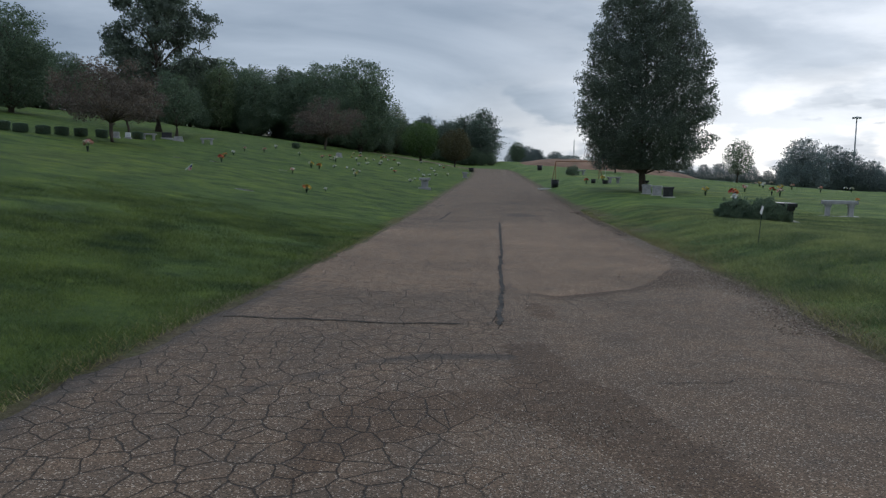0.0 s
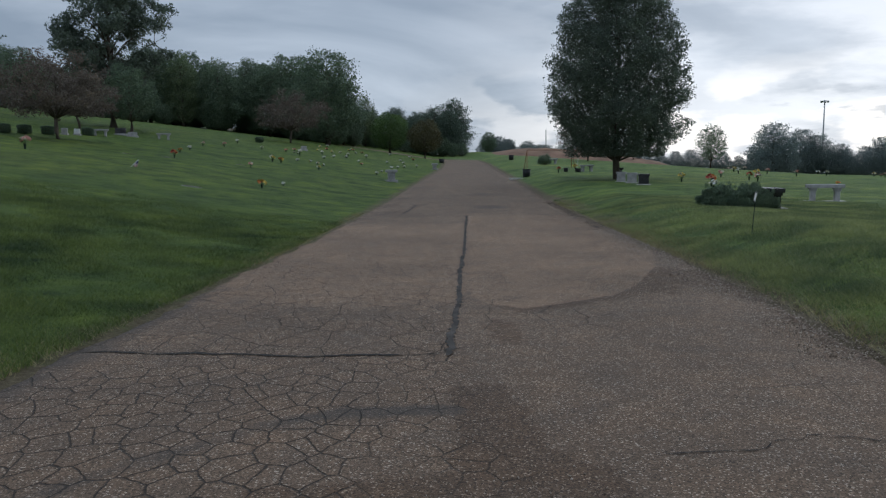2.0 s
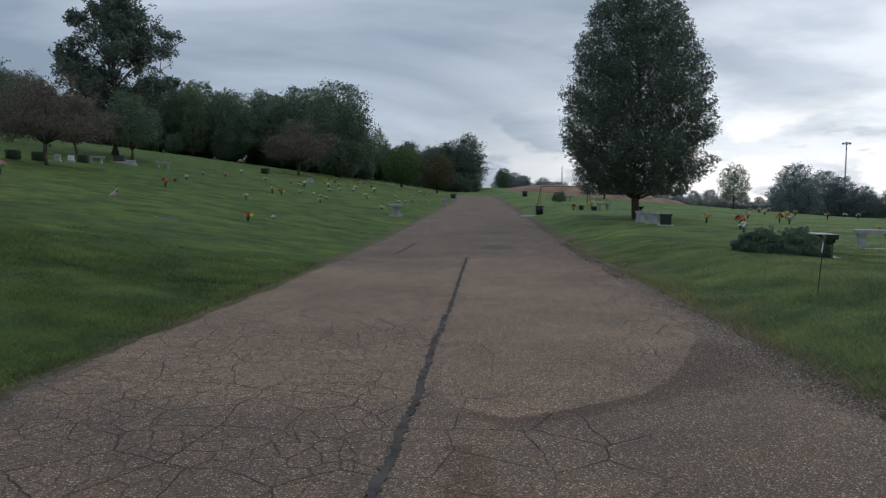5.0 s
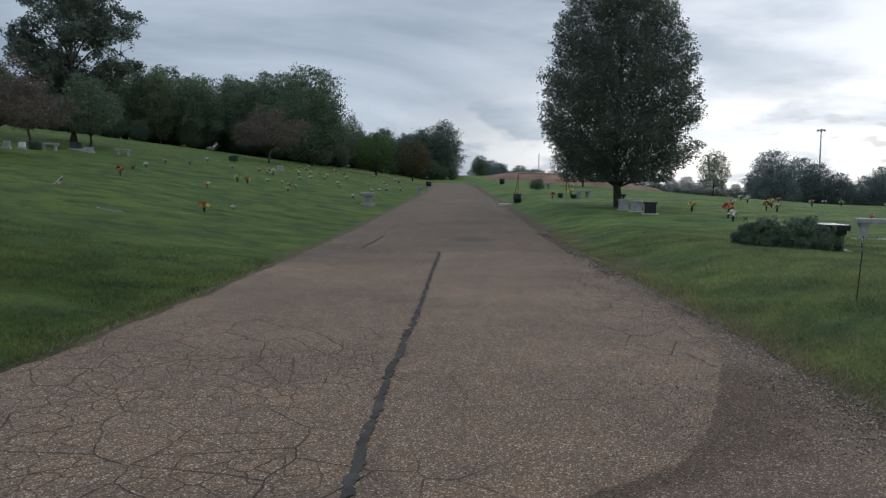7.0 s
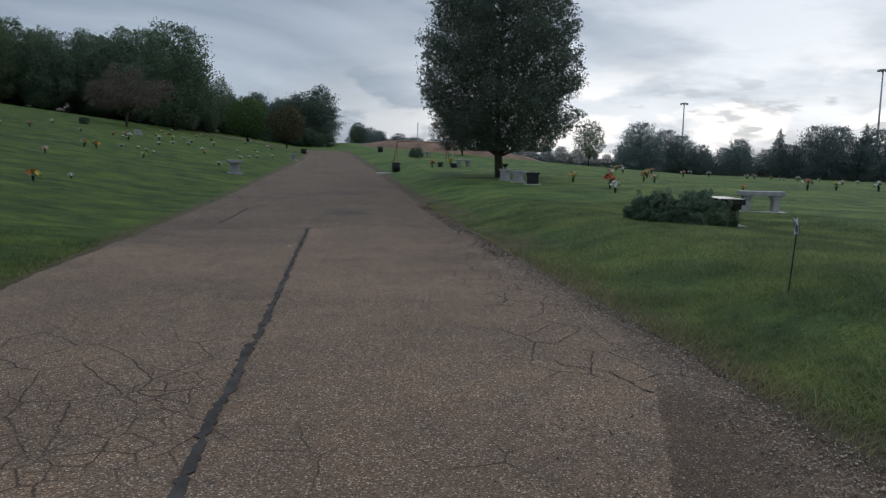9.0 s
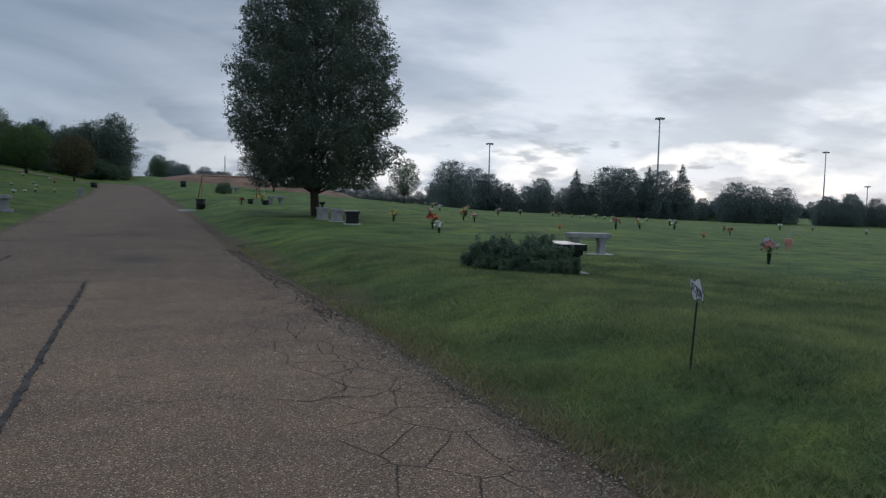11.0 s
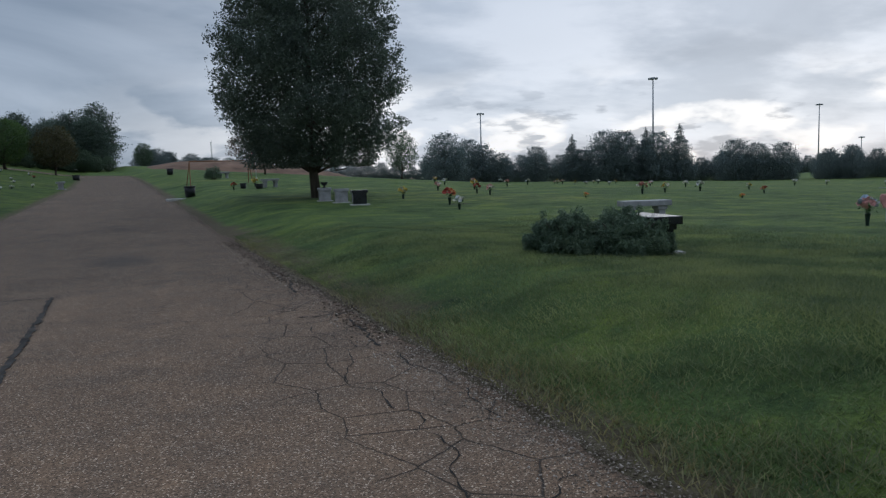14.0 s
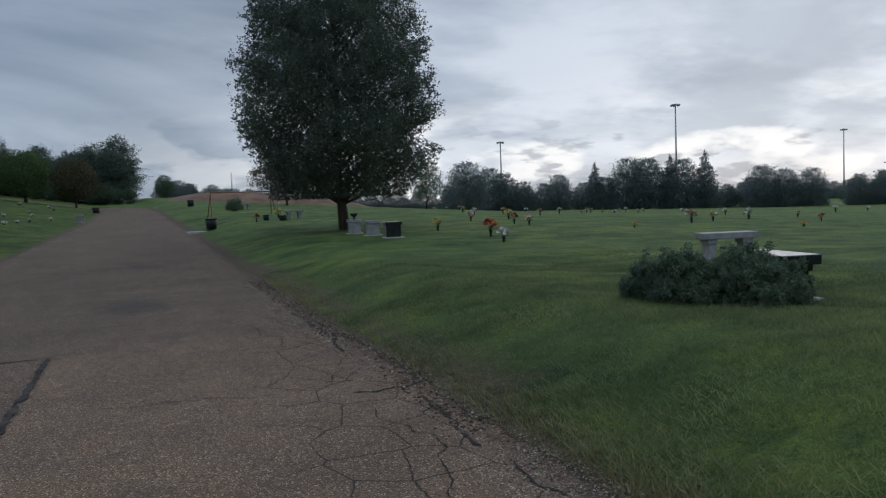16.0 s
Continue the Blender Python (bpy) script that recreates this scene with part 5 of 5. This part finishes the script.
flag(at_ground(12.0, 58.0, 200, 0), "small red and white striped flag hanging on a white pole", 2.05, 0.9, 0.75)
flag(pose(-11.3, 31.8, ground_z(-11.3, 31.8), 0, 48, 20), "small striped flag on a stick leaning over in the grass", 0.42, 0.3, 0.2)
flag_pot = pail(at_ground(9.6, 50.2, 0, 0.0), "dark bucket of flowers by a grave", 0.16, 0.3)
pail(at_ground(10.25, 49.5, 0, 0.0), "dark round planter by a grave", 0.2, 0.28)
bench("stone_bench", at_ground(11.1, 50.8, 10, 0.0), GRANITE, GRANITE, "small grey stone bench by a flagpole", 0.9, 0.35, 0.0)
bench("stone_bench", at_ground(11.3, 65.4, 10, 0.0), GRANITE, GRANITE, "small grey stone bench behind a round bush", 1.0, 0.35, 0.0)
bench("stone_bench", at_ground(-18.0, 55.5, 15, 0.0), GRANITE, GRANITE, "pale stone bench on the hillside lawn", 0.95, 0.35, 0.0)
bench("stone_bench", at_ground(-20.3, 50.5, 15, 0.0), GRANITE, GRANITE, "pale stone bench near a clipped bush", 0.95, 0.35, 0.0)


def vase_stone(x, y, size=1.0):
    ob = thing("pedestal_stone", at_ground(x, y, 10, -0.02) @ Matrix.Scale(size, 4), "pale stone grave pedestal with a flared top on the lawn", "gravestone")
    part("foot", box(bmesh.new(), (-0.26, -0.2, -0.1), (0.26, 0.2, 0.10), 0.015), GRANITE, ob)
    part("shaft", box(bmesh.new(), (-0.15, -0.12, 0.10), (0.15, 0.12, 0.42), 0.02), GRANITE, ob)
    part("cap", box(bmesh.new(), (-0.24, -0.2, 0.42), (0.24, 0.2, 0.54), 0.02), GRANITE, ob)
    return ob


vase_stone(-1.55, 45.8, 1.35)
vase_stone(1.3, 64.5)


def flat_marker(x, y, turn, mat, label):
    ob = thing("grave_marker", pose(x, y, ground_z(x, y) - 0.008, 0, 9 if x < 0 else 0, turn), label, "gravestone", "flat grave markers in the lawn")
    part("slab", box(bmesh.new(), (-0.34, -0.19, -0.08), (0.34, 0.19, 0.028), 0.01), GRANITE, ob)
    part("plate", box(bmesh.new(), (-0.28, -0.14, 0.028), (0.28, 0.14, 0.042), 0.006), mat, ob)
    return ob


for x, y, dark in ((-7.4, 26.9, 1), (-12.6, 40.3, 1), (-14.1, 39.1, 1), (-9.3, 42.2, 1), (12.9, 33.3, 1), (18.7, 34.0, 1)):
    flat_marker(x, y, 6, BRONZE, "flat grave marker set flush in the grass")


def headstone(x, y, turn, w, h, mat, label):
    ob = thing("headstone", at_ground(x, y, turn, 0), label, "gravestone", "headstones on the hillside")
    part("plinth", box(bmesh.new(), (-w * 0.6, -0.18, -0.15), (w * 0.6, 0.18, 0.12), 0.015), GRANITE, ob)
    part("stone", box(bmesh.new(), (-w * 0.5, -0.08, 0.12), (w * 0.5, 0.08, h), 0.03), mat, ob)
    return ob


headstone(-20.6, 54.5, 10, 0.7, 0.5, BLACK_GRANITE, "black polished upright headstone on a grey plinth")
headstone(-19.6, 54.0, 10, 0.6, 0.36, GRANITE, "pale grey upright headstone under the trees")
headstone(-21.2, 47.6, 10, 0.34, 0.42, GRANITE, "pale grey upright headstone between clipped bushes")
headstone(-20.9, 48.6, 10, 0.34, 0.42, WHITE, "white upright headstone between clipped bushes")
headstone(-9.8, 66.0, 10, 0.5, 0.4, GRANITE, "pale grey upright headstone below a plum tree")


def light_mast(x, y, top, label="tall steel highway light mast beyond the trees"):
    z = ground_z(x, y)
    ob = thing("light_mast", pose(x, y, z), label, "light mast", "highway light masts")
    h = top - z
    part("pole", rod(bmesh.new(), [(0, 0, -0.5), (0, 0, h * 0.5), (0, 0, h)], [0.25, 0.19, 0.12], 12), STEEL, ob, smooth=True)
    part("ring", lathe(bmesh.new(), [(0.3, h - 0.35), (0.75, h - 0.3), (0.75, h - 0.15), (0.3, h - 0.05)], 16), STEEL, ob)
    for k in range(6):
        a = math.pi * k / 3
        part("lamp_head", box(bmesh.new(), (0.8 * math.cos(a) - 0.2, 0.8 * math.sin(a) - 0.2, h - 0.55), (0.8 * math.cos(a) + 0.2, 0.8 * math.sin(a) + 0.2, h - 0.15), 0.05), STEEL, ob)
    return ob


light_mast(95.5, 178, 16.4)
light_mast(114, 136, 20.5)
light_mast(216, 173, 20.0)
light_mast(232, 140, 12.0)
light_mast(262, 190, 10.5)


def radio_mast(x, y, h):
    ob = thing("radio_mast", pose(x, y, ground_z(x, y)), "thin grey radio mast far beyond the hill", "radio mast")
    for k in range(3):
        a = 2 * math.pi * k / 3
        part("leg", rod(bmesh.new(), [(0.35 * math.cos(a), 0.35 * math.sin(a), -0.5), (0.2 * math.cos(a), 0.2 * math.sin(a), h)], [0.09, 0.06], 6), STEEL, ob)
    for k in range(12):
        z, turn = h * (k + 0.5) / 12, 2 * math.pi * k / 3
        part("brace", rod(bmesh.new(), [(0.28 * math.cos(turn), 0.28 * math.sin(turn), z), (0.28 * math.cos(turn + 2.09), 0.28 * math.sin(turn + 2.09), z + h / 12)], [0.05, 0.05], 5), STEEL, ob)
    return ob


radio_mast(51, 309, 16.0 - ground_z(51, 309))


def soil_bank():
    """A long bank of bare red-brown soil near the top of the lane."""
    xs, ys = np.linspace(-15, 15, 66), np.linspace(-7, 7, 30)
    X, Y = np.meshgrid(xs, ys)
    hump = 1.45 * np.clip(1 - (np.abs(X) / 15) ** 2.6, 0, 1) ** 0.8 * np.clip(1 - (np.abs(Y) / 7) ** 2, 0, 1)
    Z = hump * (1 + 0.18 * wobble(X, Y, 0.35, 2.0)) + 0.12 * wobble(X, Y, 1.4, 5.0) * (hump > 0.05) + land(X + 26, Y + 118) - 0.05
    me = mesh_of("soil_bank", np.stack([X + 26, Y + 118, Z], -1).reshape(-1, 3), grid_faces(66, 30), [SOIL], True)
    return tagged(new("soil_bank", me), "long bank of bare red-brown soil on the lawn", "soil bank")


soil_bank()
